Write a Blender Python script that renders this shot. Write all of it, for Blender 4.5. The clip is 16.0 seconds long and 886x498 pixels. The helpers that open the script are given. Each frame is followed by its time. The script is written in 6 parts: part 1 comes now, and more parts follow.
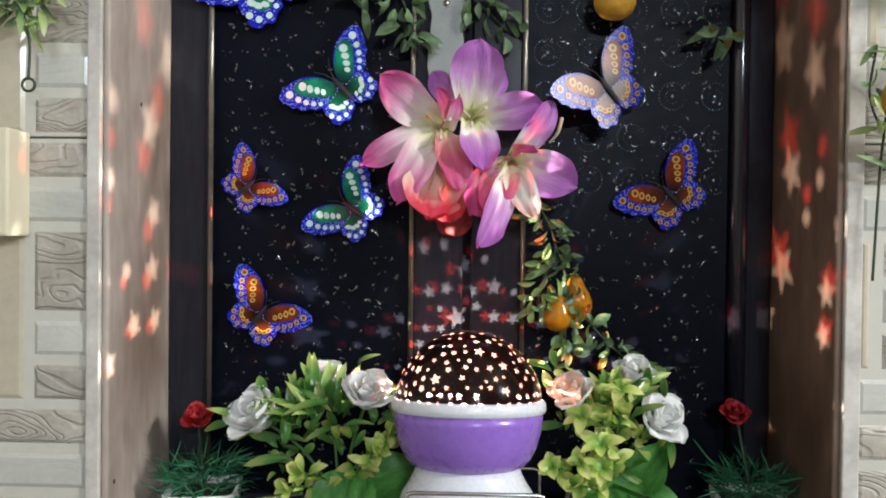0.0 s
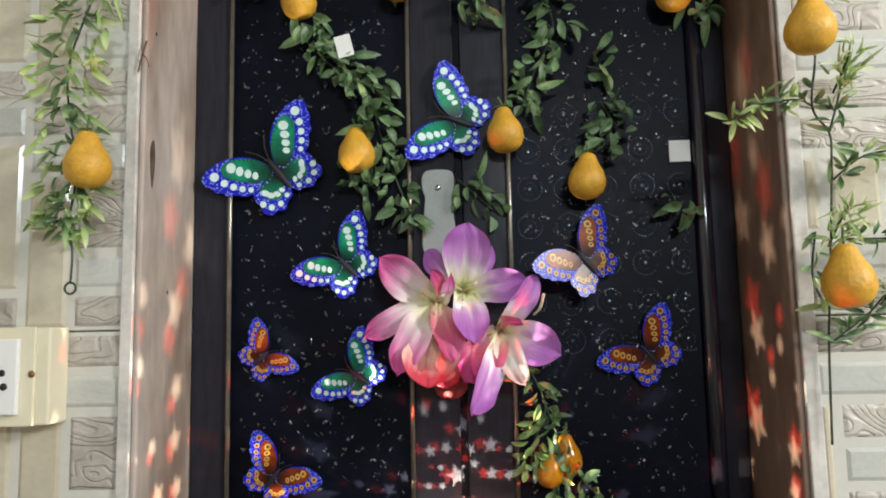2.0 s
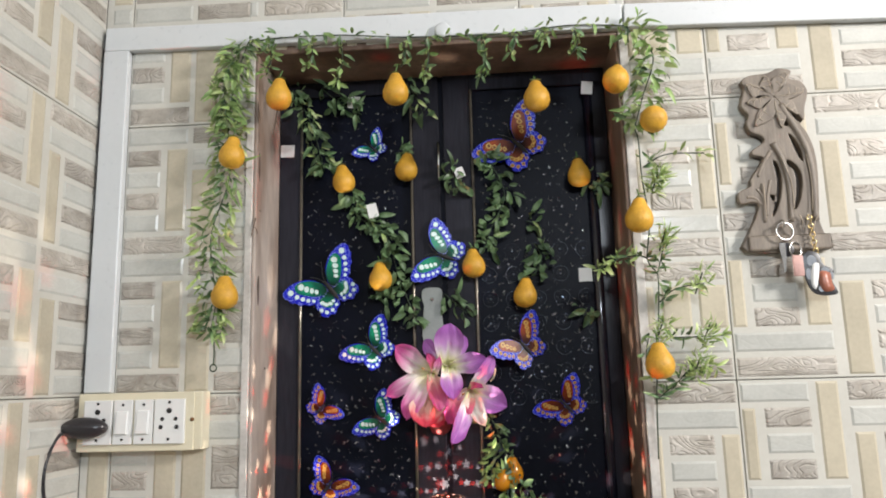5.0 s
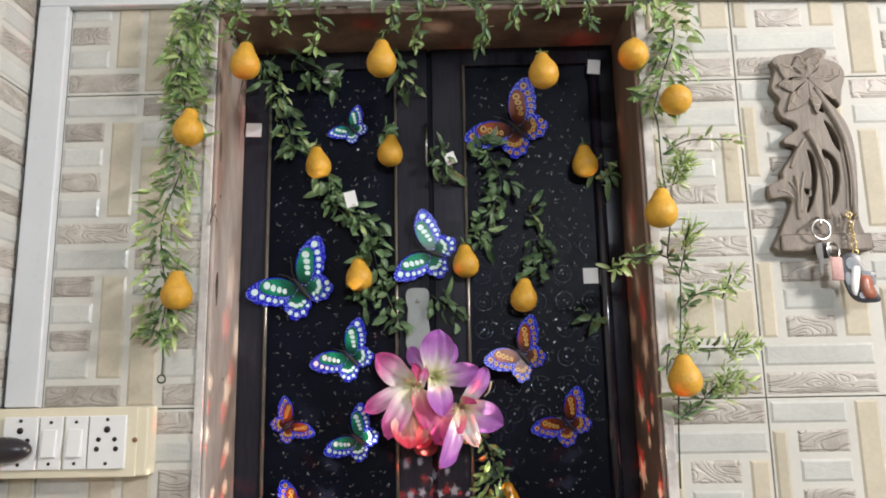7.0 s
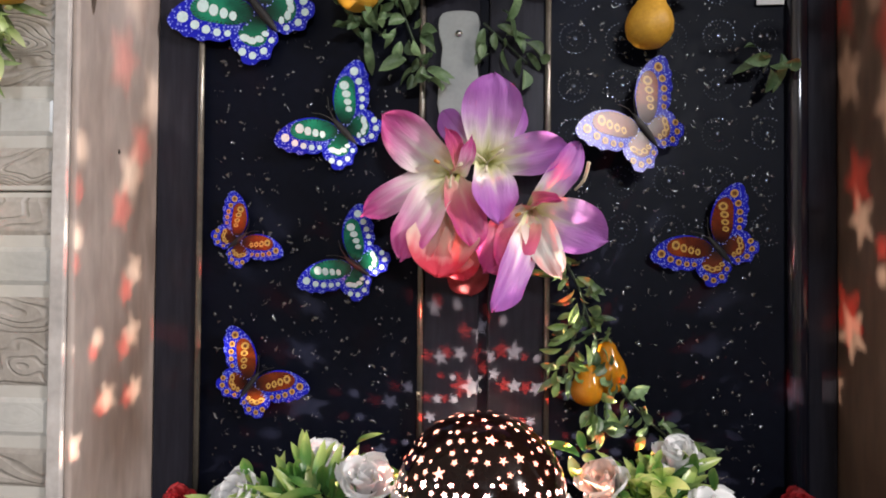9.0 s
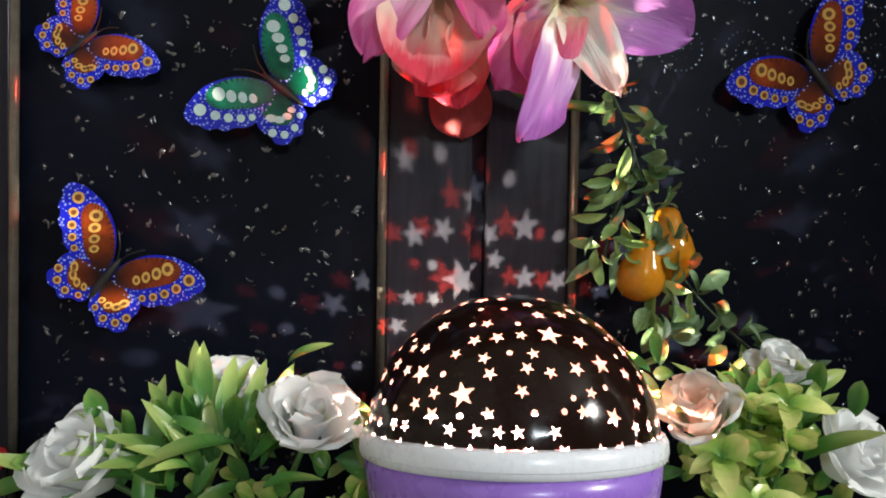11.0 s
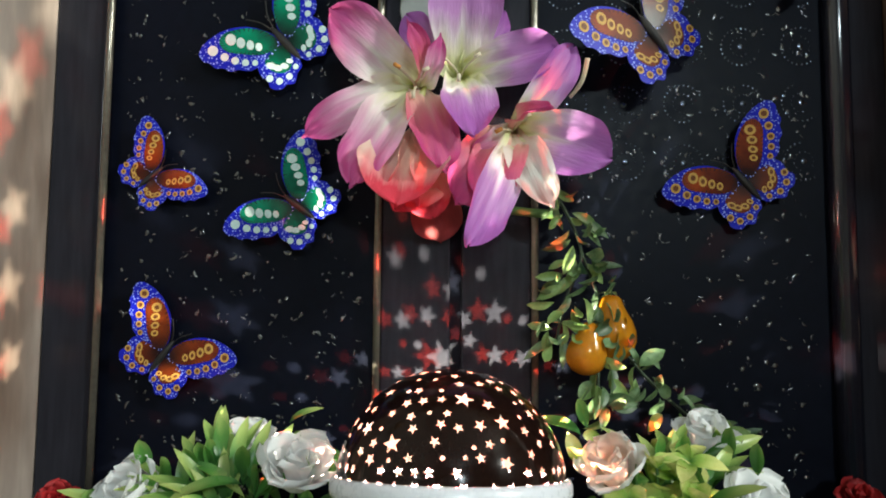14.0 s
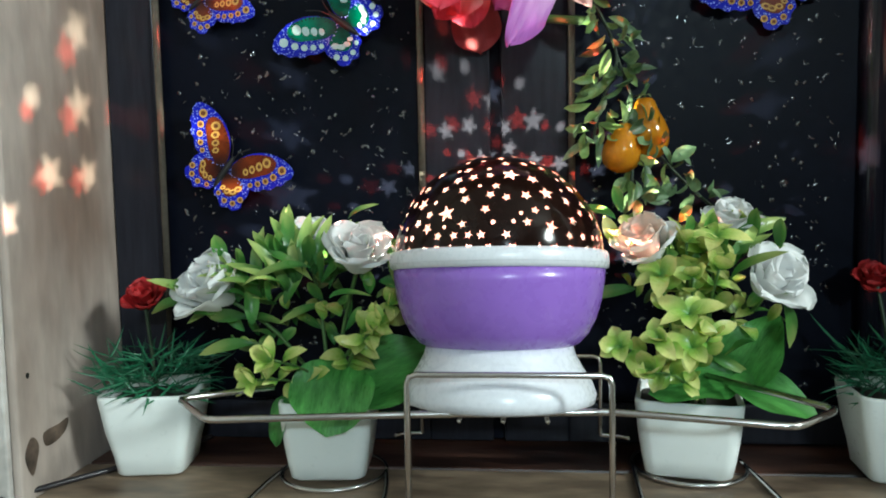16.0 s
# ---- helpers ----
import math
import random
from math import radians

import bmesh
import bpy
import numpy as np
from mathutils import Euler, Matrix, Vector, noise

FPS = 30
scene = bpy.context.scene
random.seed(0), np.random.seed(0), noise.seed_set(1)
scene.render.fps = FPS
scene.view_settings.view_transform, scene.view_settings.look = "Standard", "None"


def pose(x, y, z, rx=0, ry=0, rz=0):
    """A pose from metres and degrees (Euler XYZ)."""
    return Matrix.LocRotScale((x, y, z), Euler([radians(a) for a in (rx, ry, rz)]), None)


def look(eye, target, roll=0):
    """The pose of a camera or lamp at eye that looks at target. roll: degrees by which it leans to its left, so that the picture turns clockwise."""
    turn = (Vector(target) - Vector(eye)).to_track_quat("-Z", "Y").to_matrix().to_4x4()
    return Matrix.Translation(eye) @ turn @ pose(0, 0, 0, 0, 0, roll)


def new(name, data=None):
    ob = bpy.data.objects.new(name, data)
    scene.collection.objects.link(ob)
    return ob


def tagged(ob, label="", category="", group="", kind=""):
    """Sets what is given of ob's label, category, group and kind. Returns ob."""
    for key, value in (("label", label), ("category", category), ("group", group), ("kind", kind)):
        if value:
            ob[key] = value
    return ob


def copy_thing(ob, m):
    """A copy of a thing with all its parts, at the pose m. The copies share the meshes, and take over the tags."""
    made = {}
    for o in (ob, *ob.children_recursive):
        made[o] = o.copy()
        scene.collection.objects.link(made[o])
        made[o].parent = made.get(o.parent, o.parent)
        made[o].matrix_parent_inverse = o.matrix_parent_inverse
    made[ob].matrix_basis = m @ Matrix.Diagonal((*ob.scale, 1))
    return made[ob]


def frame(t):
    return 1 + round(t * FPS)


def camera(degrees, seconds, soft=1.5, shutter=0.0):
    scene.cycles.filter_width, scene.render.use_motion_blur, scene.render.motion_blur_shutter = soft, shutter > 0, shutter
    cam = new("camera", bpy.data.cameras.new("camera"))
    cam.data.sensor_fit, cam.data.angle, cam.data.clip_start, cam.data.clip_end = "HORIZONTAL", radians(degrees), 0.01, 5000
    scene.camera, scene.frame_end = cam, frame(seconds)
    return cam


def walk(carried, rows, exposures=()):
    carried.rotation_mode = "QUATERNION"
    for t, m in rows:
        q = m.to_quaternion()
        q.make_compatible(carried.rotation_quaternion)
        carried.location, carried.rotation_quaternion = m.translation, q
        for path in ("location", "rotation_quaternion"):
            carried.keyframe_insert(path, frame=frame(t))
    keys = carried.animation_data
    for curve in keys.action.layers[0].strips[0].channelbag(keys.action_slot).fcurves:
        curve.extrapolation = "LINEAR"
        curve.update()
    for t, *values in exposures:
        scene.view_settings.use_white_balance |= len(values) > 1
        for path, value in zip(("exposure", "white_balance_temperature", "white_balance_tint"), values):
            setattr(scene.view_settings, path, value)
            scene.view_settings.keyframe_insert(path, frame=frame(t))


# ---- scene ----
cam = camera(62.3, 16.0, 1.9)
PATH = [
    (0, (0.028, 0.033, 1.349), (-0.029, 2.032, 1.324), 0.7),
    (0.5, (0.033, 0.016, 1.37), (-0.022, 2.015, 1.401), 0.2),
    (1, (0.038, 0.005, 1.389), (-0.025, 2.002, 1.482), -0.3),
    (1.5, (0.038, -0.013, 1.404), (-0.052, 1.978, 1.569), -0.3),
    (2, (0.048, -0.04, 1.422), (-0.041, 1.945, 1.651), -1.2),
    (2.5, (0.053, -0.094, 1.428), (-0.081, 1.876, 1.748), -1.3),
    (3, (0.072, -0.169, 1.428), (-0.085, 1.803, 1.723), -0.8),
    (3.5, (0.074, -0.279, 1.43), (-0.063, 1.693, 1.733), -1.8),
    (4, (0.102, -0.377, 1.419), (-0.074, 1.593, 1.714), -1.4),
    (4.5, (0.122, -0.459, 1.438), (-0.034, 1.504, 1.786), -0.7),
    (5, (0.117, -0.514, 1.438), (-0.018, 1.449, 1.798), -1.5),
    (7.5, (0.061, -0.274, 1.459), (0.035, 1.692, 1.822), -0.9),
    (8, (0.056, -0.162, 1.427), (0.0, 1.816, 1.719), -1.5),
    (8.5, (0.044, -0.022, 1.395), (-0.021, 1.968, 1.579), -1.1),
    (9, (0.049, 0.118, 1.378), (-0.117, 2.111, 1.423), 0.5),
    (9.5, (0.041, 0.215, 1.353), (-0.15, 2.204, 1.262), 1.0),
    (10, (0.003, 0.301, 1.316), (-0.045, 2.299, 1.263), 0.2),
    (12.5, (-0.027, 0.354, 1.293), (0.188, 2.342, 1.262), 1.6),
    (13, (-0.003, 0.318, 1.297), (0.061, 2.316, 1.363), 0.5),
    (13.5, (0.025, 0.281, 1.301), (-0.032, 2.276, 1.432), 0.3),
    (14, (0.051, 0.248, 1.304), (-0.061, 2.238, 1.471), 0.5),
    (14.5, (0.07, 0.221, 1.292), (-0.031, 2.211, 1.464), 0.7),
    (15, (0.073, 0.209, 1.277), (-0.027, 2.206, 1.329), -0.2),
    (15.5, (0.054, 0.209, 1.259), (-0.091, 2.203, 1.202), -0.6),
    (16, (0.041, 0.214, 1.251), (-0.143, 2.2, 1.097), -1.0),
]
EXPOSURES = [(0.0, -0.2, 6200, 7), (1.5, -0.18, 6300, 5), (2.5, -0.06, 6450, 8), (3.5, -0.04, 6400, 9), (5.0, -0.1, 6400, 11), (8.0, -0.1, 6400, 15), (8.5, -0.15, 6400, 19), (9.0, -0.2, 6500, 18), (10.0, -0.25, 6600, 5), (12.5, -0.27, 5750, 5), (13.5, -0.27, 6050, 0), (14.5, -0.32, 6250, -3), (16.0, -0.2, 5750, -7)]
walk(cam, [(t, look(eye, target, roll)) for t, eye, target, roll in PATH], EXPOSURES)

# ---- light ----
world = bpy.data.worlds.new("world")
scene.world = world
world.use_nodes = True
world.node_tree.nodes["Background"].inputs[0].default_value = (0.55, 0.6, 0.7, 1)
world.node_tree.nodes["Background"].inputs[1].default_value = 0.012
KEY_AT = (2.0, -0.5, 2.26)
KEY_WATTS, TUBE_WATTS, STAR_WATTS, RED_WATTS = 57.0, 33.0, 13.5, 9.5
key = bpy.data.lights.new("ceiling_bulb", "AREA")
key.shape, key.size, key.energy, key.color = "DISK", 0.38, KEY_WATTS, (1.0, 0.955, 0.9)
new("ceiling_bulb", key).matrix_world = look(KEY_AT, (0.1, 0.64, 1.4))
tube_lamp = bpy.data.lights.new("tube_light", "AREA")
tube_lamp.shape, tube_lamp.size, tube_lamp.size_y, tube_lamp.energy, tube_lamp.color = "RECTANGLE", 0.45, 0.10, TUBE_WATTS, (0.86, 0.94, 1.0)
new("tube_light", tube_lamp).matrix_world = look((0.68, -2.3, 2.24), (0.15, 0.64, 1.5))

# ---- helpers for meshes ----


def part(name, bm, material, parent=None, label="", smooth=True):
    me = bpy.data.meshes.new(name)
    bm.to_mesh(me)
    bm.free()
    if smooth:
        for p in me.polygons:
            p.use_smooth = True
    me.materials.append(material)
    ob = new(name, me)
    if parent:
        ob.parent = parent
    if label:
        ob["label"] = label
    return ob


def shared(name, me, parent, m):
    ob = new(name, me)
    ob.parent = parent
    ob.matrix_basis = m
    return ob


def thing(name, at, label, category, group="", kind=""):
    ob = new(name)
    ob.empty_display_size = 0.02
    ob.location = at
    return tagged(ob, label, category, group, kind)


def box(bm, lo, hi, bevel=0.0, seg=2):
    made = bmesh.ops.create_cube(bm, size=1)["verts"]
    lo, hi = Vector(lo), Vector(hi)
    for v in made:
        v.co = Vector(((lo[i] + hi[i]) / 2 + v.co[i] * (hi[i] - lo[i])) for i in range(3))
    if bevel:
        edges = list({e for v in made for e in v.link_edges})
        bmesh.ops.bevel(bm, geom=edges, offset=bevel, segments=seg, affect="EDGES", profile=0.5)
    return bm


def boxed(lo, hi, bevel=0.0, seg=2):
    return box(bmesh.new(), lo, hi, bevel, seg)


def lathe(profile, n=48, bm=None, at=(0, 0, 0)):
    bm = bm or bmesh.new()
    rings = []
    for r, z in profile:
        if r < 1e-6:
            rings.append([bm.verts.new((at[0], at[1], at[2] + z))])
        else:
            rings.append([bm.verts.new((at[0] + r * math.cos(a), at[1] + r * math.sin(a), at[2] + z)) for a in (2 * math.pi * k / n for k in range(n))])
    for a, b in zip(rings, rings[1:]):
        for k in range(n):
            q = [a[k % len(a)], a[(k + 1) % len(a)], b[(k + 1) % len(b)], b[k % len(b)]]
            q = list(dict.fromkeys(q))
            if len(q) > 2:
                bm.faces.new(q)
    bmesh.ops.recalc_face_normals(bm, faces=bm.faces[:])
    return bm


def spline(pts, per=6, closed=False):
    """Catmull-Rom through the points."""
    pts = [Vector(p) for p in pts]
    n = len(pts)
    out = []
    for i in range(n if closed else n - 1):
        g = (lambda k: pts[k % n]) if closed else (lambda k: pts[min(max(k, 0), n - 1)])
        a, b, c, d = g(i - 1), g(i), g(i + 1), g(i + 2)
        for s in range(per):
            t = s / per
            out.append(0.5 * (2 * b + (c - a) * t + (2 * a - 5 * b + 4 * c - d) * t * t + (3 * b - a - 3 * c + d) * t**3))
    if not closed:
        out.append(pts[-1])
    return out


def tube(pts, r, n=8, bm=None, taper=1.0, closed=False):
    bm = bm or bmesh.new()
    pts = [Vector(p) for p in pts]
    rings, side = [], None
    for i, p in enumerate(pts):
        if closed:
            d = (pts[(i + 1) % len(pts)] - pts[i - 1]).normalized()
        else:
            d = (pts[min(i + 1, len(pts) - 1)] - pts[max(i - 1, 0)]).normalized()
        if side is None:
            side = d.orthogonal().normalized()
        side = (side - d * side.dot(d)).normalized()
        up = d.cross(side)
        k = r * (1 + (taper - 1) * i / max(len(pts) - 1, 1))
        rings.append([bm.verts.new(p + k * (math.cos(a) * side + math.sin(a) * up)) for a in (2 * math.pi * j / n for j in range(n))])
    pairs = list(zip(rings, rings[1:])) + ([(rings[-1], rings[0])] if closed else [])
    for a, b in pairs:
        for j in range(n):
            bm.faces.new((a[j], a[(j + 1) % n], b[(j + 1) % n], b[j]))
    if not closed:
        bm.faces.new(rings[0][::-1])
        bm.faces.new(rings[-1])
    return bm


def inside(p, poly):
    hit = False
    for a, b in zip(poly, poly[1:] + poly[:1]):
        if (a[1] > p[1]) != (b[1] > p[1]) and p[0] < a[0] + (p[1] - a[1]) / (b[1] - a[1]) * (b[0] - a[0]):
            hit = not hit
    return hit


def sheet(outline, holes=(), extra=()):
    """Triangles of a flat shape with holes: its points and faces."""
    pts, edges = [], []
    for loop in (outline, *holes):
        base = len(pts)
        pts += [Vector((p[0], p[1])) for p in loop]
        edges += [(base + i, base + (i + 1) % len(loop)) for i in range(len(loop))]
    pts += [Vector((p[0], p[1])) for p in extra]
    from mathutils.geometry import delaunay_2d_cdt
    co, _, faces, *_ = delaunay_2d_cdt(pts, edges, [], 0, 1e-7)
    outline = [tuple(p)[:2] for p in outline]
    holes = [[tuple(p)[:2] for p in h] for h in holes]
    keep = []
    for f in faces:
        c = sum((co[i] for i in f), Vector((0, 0))) / len(f)
        if inside(c, outline) and not any(inside(c, h) for h in holes):
            keep.append(f)
    return co, keep


def slab(outline, holes=(), depth=0.01, place=lambda u, v, d: (u, v, d), bevel=0.0):
    """A flat shape with holes, made solid between d = 0 and d = depth."""
    co, faces = sheet(outline, holes)
    bm = bmesh.new()
    vs = [bm.verts.new((p[0], p[1], 0)) for p in co]
    for f in faces:
        bm.faces.new([vs[i] for i in f])
    bmesh.ops.delete(bm, geom=[v for v in bm.verts if not v.link_faces], context="VERTS")
    made = bmesh.ops.extrude_face_region(bm, geom=bm.faces[:])["geom"]
    top = {v for v in made if isinstance(v, bmesh.types.BMVert)}
    for v in top:
        v.co.z = depth
    bmesh.ops.recalc_face_normals(bm, faces=bm.faces[:])
    if bevel:
        rim = [e for e in bm.edges if all(v in top for v in e.verts) and len(e.link_faces) == 2 and e.calc_face_angle(0) > 0.8]
        bmesh.ops.bevel(bm, geom=rim, offset=bevel, segments=2, affect="EDGES", profile=0.5)
    for v in bm.verts:
        v.co = place(*v.co)
    bmesh.ops.recalc_face_normals(bm, faces=bm.faces[:])
    return bm


# ---- materials ----


def mat(name, base, rough=0.5, metal=0.0, var=0.12, scale=30.0, fine=300.0, bump=0.1, relief=0.0006, coat=0.0, through_light=0.0, rand=0.0, spec=0.5, second=None, streak=None, coat_rough=0.08, band=0.2):
    m = bpy.data.materials.new(name)
    m.use_nodes = True
    t = m.node_tree
    b = t.nodes["Principled BSDF"]
    co = t.nodes.new("ShaderNodeTexCoord").outputs["Object"]
    info = t.nodes.new("ShaderNodeObjectInfo")
    shift = t.nodes.new("ShaderNodeVectorMath")
    shift.operation = "MULTIPLY_ADD"
    shift.inputs[1].default_value = streak or (1, 1, 1)
    t.links.new(co, shift.inputs[0])
    t.links.new(info.outputs["Random"], shift.inputs[2])
    big, small = t.nodes.new("ShaderNodeTexNoise"), t.nodes.new("ShaderNodeTexNoise")
    big.inputs["Scale"].default_value, big.inputs["Detail"].default_value = scale, 4
    small.inputs["Scale"].default_value, small.inputs["Detail"].default_value = fine, 3
    for n in (big, small):
        t.links.new(shift.outputs[0], n.inputs["Vector"])
    ramp = t.nodes.new("ShaderNodeValToRGB")
    c = Vector(base)
    d = Vector(second) if second else c * (1 + var)
    ramp.color_ramp.elements[0].position, ramp.color_ramp.elements[1].position = 0.5 - band, 0.5 + band
    ramp.color_ramp.elements[0].color = (*(c * (1 - var)), 1)
    ramp.color_ramp.elements[1].color = (*[min(x, 1) for x in d], 1)
    t.links.new(big.outputs["Fac"], ramp.inputs[0])
    grain = t.nodes.new("ShaderNodeMixRGB")
    grain.blend_type = "OVERLAY"
    grain.inputs[0].default_value = min(var * 1.5, 0.5)
    t.links.new(ramp.outputs[0], grain.inputs[1])
    t.links.new(small.outputs["Fac"], grain.inputs[2])
    hue = t.nodes.new("ShaderNodeHueSaturation")
    span = t.nodes.new("ShaderNodeMapRange")
    span.inputs[3].default_value, span.inputs[4].default_value = 1 - rand, 1 + rand
    t.links.new(info.outputs["Random"], span.inputs[0])
    t.links.new(span.outputs[0], hue.inputs["Value"])
    t.links.new(grain.outputs[0], hue.inputs["Color"])
    t.links.new(hue.outputs[0], b.inputs["Base Color"])
    b.inputs["Metallic"].default_value = metal
    b.inputs["Specular IOR Level"].default_value = spec
    b.inputs["Coat Weight"].default_value = coat
    b.inputs["Coat Roughness"].default_value = coat_rough
    rr = t.nodes.new("ShaderNodeMapRange")
    rr.inputs[3].default_value, rr.inputs[4].default_value = max(rough * 0.75, 0.02), min(rough * 1.25, 1)
    t.links.new(small.outputs["Fac"], rr.inputs[0])
    t.links.new(rr.outputs[0], b.inputs["Roughness"])
    if bump:
        bp = t.nodes.new("ShaderNodeBump")
        bp.inputs["Strength"].default_value, bp.inputs["Distance"].default_value = bump, relief
        mixed = t.nodes.new("ShaderNodeMath")
        mixed.operation = "ADD"
        t.links.new(big.outputs["Fac"], mixed.inputs[0])
        t.links.new(small.outputs["Fac"], mixed.inputs[1])
        t.links.new(mixed.outputs[0], bp.inputs["Height"])
        t.links.new(bp.outputs[0], b.inputs["Normal"])
    if through_light:
        tl, mx = t.nodes.new("ShaderNodeBsdfTranslucent"), t.nodes.new("ShaderNodeMixShader")
        mx.inputs[0].default_value = through_light
        t.links.new(hue.outputs[0], tl.inputs[0])
        t.links.new(b.outputs[0], mx.inputs[1])
        t.links.new(tl.outputs[0], mx.inputs[2])
        t.links.new(mx.outputs[0], t.nodes["Material Output"].inputs[0])
    m["hue"] = hue.name
    return m


def along(m, stops, axis=0, length=0.06, edge=None):
    """Colours of a petal or leaf from its foot to its tip, and towards its edges."""
    t = m.node_tree
    co = t.nodes.new("ShaderNodeTexCoord").outputs["Object"]
    sep = t.nodes.new("ShaderNodeSeparateXYZ")
    t.links.new(co, sep.inputs[0])
    wob = t.nodes.new("ShaderNodeTexNoise")
    wob.inputs["Scale"].default_value = 60
    stretch = t.nodes.new("ShaderNodeVectorMath")
    stretch.operation = "MULTIPLY"
    stretch.inputs[1].default_value = (0.3, 4, 1)
    t.links.new(co, stretch.inputs[0])
    t.links.new(stretch.outputs[0], wob.inputs["Vector"])
    sc = t.nodes.new("ShaderNodeMath")
    sc.operation = "DIVIDE"
    sc.inputs[1].default_value = length
    t.links.new(sep.outputs[axis], sc.inputs[0])
    add = t.nodes.new("ShaderNodeMath")
    add.operation = "MULTIPLY_ADD"
    add.inputs[1].default_value = 0.35
    t.links.new(wob.outputs["Fac"], add.inputs[0])
    t.links.new(sc.outputs[0], add.inputs[2])
    last = add.outputs[0]
    if edge:
        ab = t.nodes.new("ShaderNodeMath")
        ab.operation = "ABSOLUTE"
        t.links.new(sep.outputs[1], ab.inputs[0])
        ma = t.nodes.new("ShaderNodeMath")
        ma.operation = "MULTIPLY_ADD"
        ma.inputs[1].default_value = edge
        t.links.new(ab.outputs[0], ma.inputs[0])
        t.links.new(last, ma.inputs[2])
        last = ma.outputs[0]
    ramp = t.nodes.new("ShaderNodeValToRGB")
    while len(ramp.color_ramp.elements) < len(stops):
        ramp.color_ramp.elements.new(0.5)
    for e, (p, c) in zip(ramp.color_ramp.elements, stops):
        e.position, e.color = p, (*c, 1)
    t.links.new(last, ramp.inputs[0])
    t.links.new(ramp.outputs[0], t.nodes[m["hue"]].inputs["Color"])
    return m


def carved(m, strength=0.9, scale=55.0):
    """Swirling grooves of a stone-look tile."""
    t = m.node_tree
    co = t.nodes.new("ShaderNodeTexCoord").outputs["Object"]
    info = t.nodes.new("ShaderNodeObjectInfo")
    off = t.nodes.new("ShaderNodeVectorMath")
    off.operation = "MULTIPLY_ADD"
    off.inputs[1].default_value = (0.6, 1, 1.5)
    t.links.new(co, off.inputs[0])
    t.links.new(info.outputs["Random"], off.inputs[2])
    field = t.nodes.new("ShaderNodeTexNoise")
    field.inputs["Scale"].default_value, field.inputs["Detail"].default_value, field.inputs["Distortion"].default_value = scale, 1.0, 0.6
    t.links.new(off.outputs[0], field.inputs["Vector"])
    turns = t.nodes.new("ShaderNodeMath")
    turns.operation = "MULTIPLY"
    turns.inputs[1].default_value = 95
    t.links.new(field.outputs["Fac"], turns.inputs[0])
    wave = t.nodes.new("ShaderNodeMath")
    wave.operation = "SINE"
    t.links.new(turns.outputs[0], wave.inputs[0])
    cut = t.nodes.new("ShaderNodeMapRange")
    cut.inputs[1].default_value, cut.inputs[2].default_value = -1.0, -0.2
    t.links.new(wave.outputs[0], cut.inputs[0])
    bp = t.nodes.new("ShaderNodeBump")
    bp.inputs["Strength"].default_value, bp.inputs["Distance"].default_value = strength, 0.0013
    t.links.new(cut.outputs[0], bp.inputs["Height"])
    t.links.new(bp.outputs[0], t.nodes["Principled BSDF"].inputs["Normal"])
    return m


TILE = mat("tile_glaze", (0.575, 0.56, 0.51), 0.16, var=0.05, scale=9, fine=120, bump=0.05)
GROUT = mat("grout", (0.16, 0.15, 0.14), 0.9, var=0.3)
JOINT = mat("tile_joint", (0.30, 0.285, 0.255), 0.9, var=0.3)
BRICK_PLAIN = carved(mat("brick_plain", (0.52, 0.52, 0.485), 0.22, var=0.07, scale=20, fine=200, rand=0.07), 0.10, 12)
BRICK_CREAM = mat("brick_cream", (0.51, 0.46, 0.36), 0.17, var=0.07, scale=14, fine=160, bump=0.12, rand=0.08)
BRICK_STONE = carved(mat("brick_stone", (0.395, 0.355, 0.305), 0.42, var=0.13, scale=35, fine=260, rand=0.16, second=(0.50, 0.465, 0.42)), 0.8, 18)
PLASTER = mat("plaster", (0.58, 0.56, 0.53), 0.7, var=0.06, scale=4, fine=90, bump=0.2)
WHITE_PVC = mat("white_pvc", (0.62, 0.64, 0.655), 0.3, var=0.03, scale=6, fine=100, bump=0.04)
BOARD_PVC = mat("board_pvc", (0.72, 0.66, 0.5), 0.35, var=0.05, scale=10, fine=120, bump=0.04)
SWITCH_WHITE = mat("switch_white", (0.78, 0.78, 0.77), 0.25, var=0.02, bump=0.02)
HOLE = mat("socket_hole", (0.012, 0.011, 0.011), 0.6, var=0.1, bump=0)
RUBBER = mat("black_rubber", (0.022, 0.02, 0.024), 0.3, var=0.1, bump=0.05)
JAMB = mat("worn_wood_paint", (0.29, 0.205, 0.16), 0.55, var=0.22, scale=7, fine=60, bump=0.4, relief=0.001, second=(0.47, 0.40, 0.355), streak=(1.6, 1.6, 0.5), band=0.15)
# right jamb and lintel: browner wood, darkened further for the shade on them
JAMB_BROWN_SHADED = mat("worn_brown_wood_shaded", (0.15, 0.09, 0.063), 0.55, var=0.3, scale=7, fine=60, bump=0.4, relief=0.001, second=(0.28, 0.19, 0.145), streak=(1.6, 1.6, 0.5), band=0.15)
EDGE = mat("edge_plaster", (0.54, 0.51, 0.48), 0.8, var=0.2, scale=20, fine=120, bump=0.4)
SILL_WOOD = mat("sill_wood", (0.085, 0.055, 0.038), 0.45, var=0.45, scale=7, fine=40, bump=0.5, second=(0.31, 0.235, 0.165), streak=(1.6, 4.5, 1), band=0.2)
# rear plank: the shade behind lamp and pots is put into its colour
SILL_SHADED = mat("sill_shaded", (0.022, 0.009, 0.007), 0.4, var=0.5, scale=5.5, fine=60, bump=0.4, second=(0.08, 0.038, 0.027), streak=(1.5, 9, 1), band=0.11)
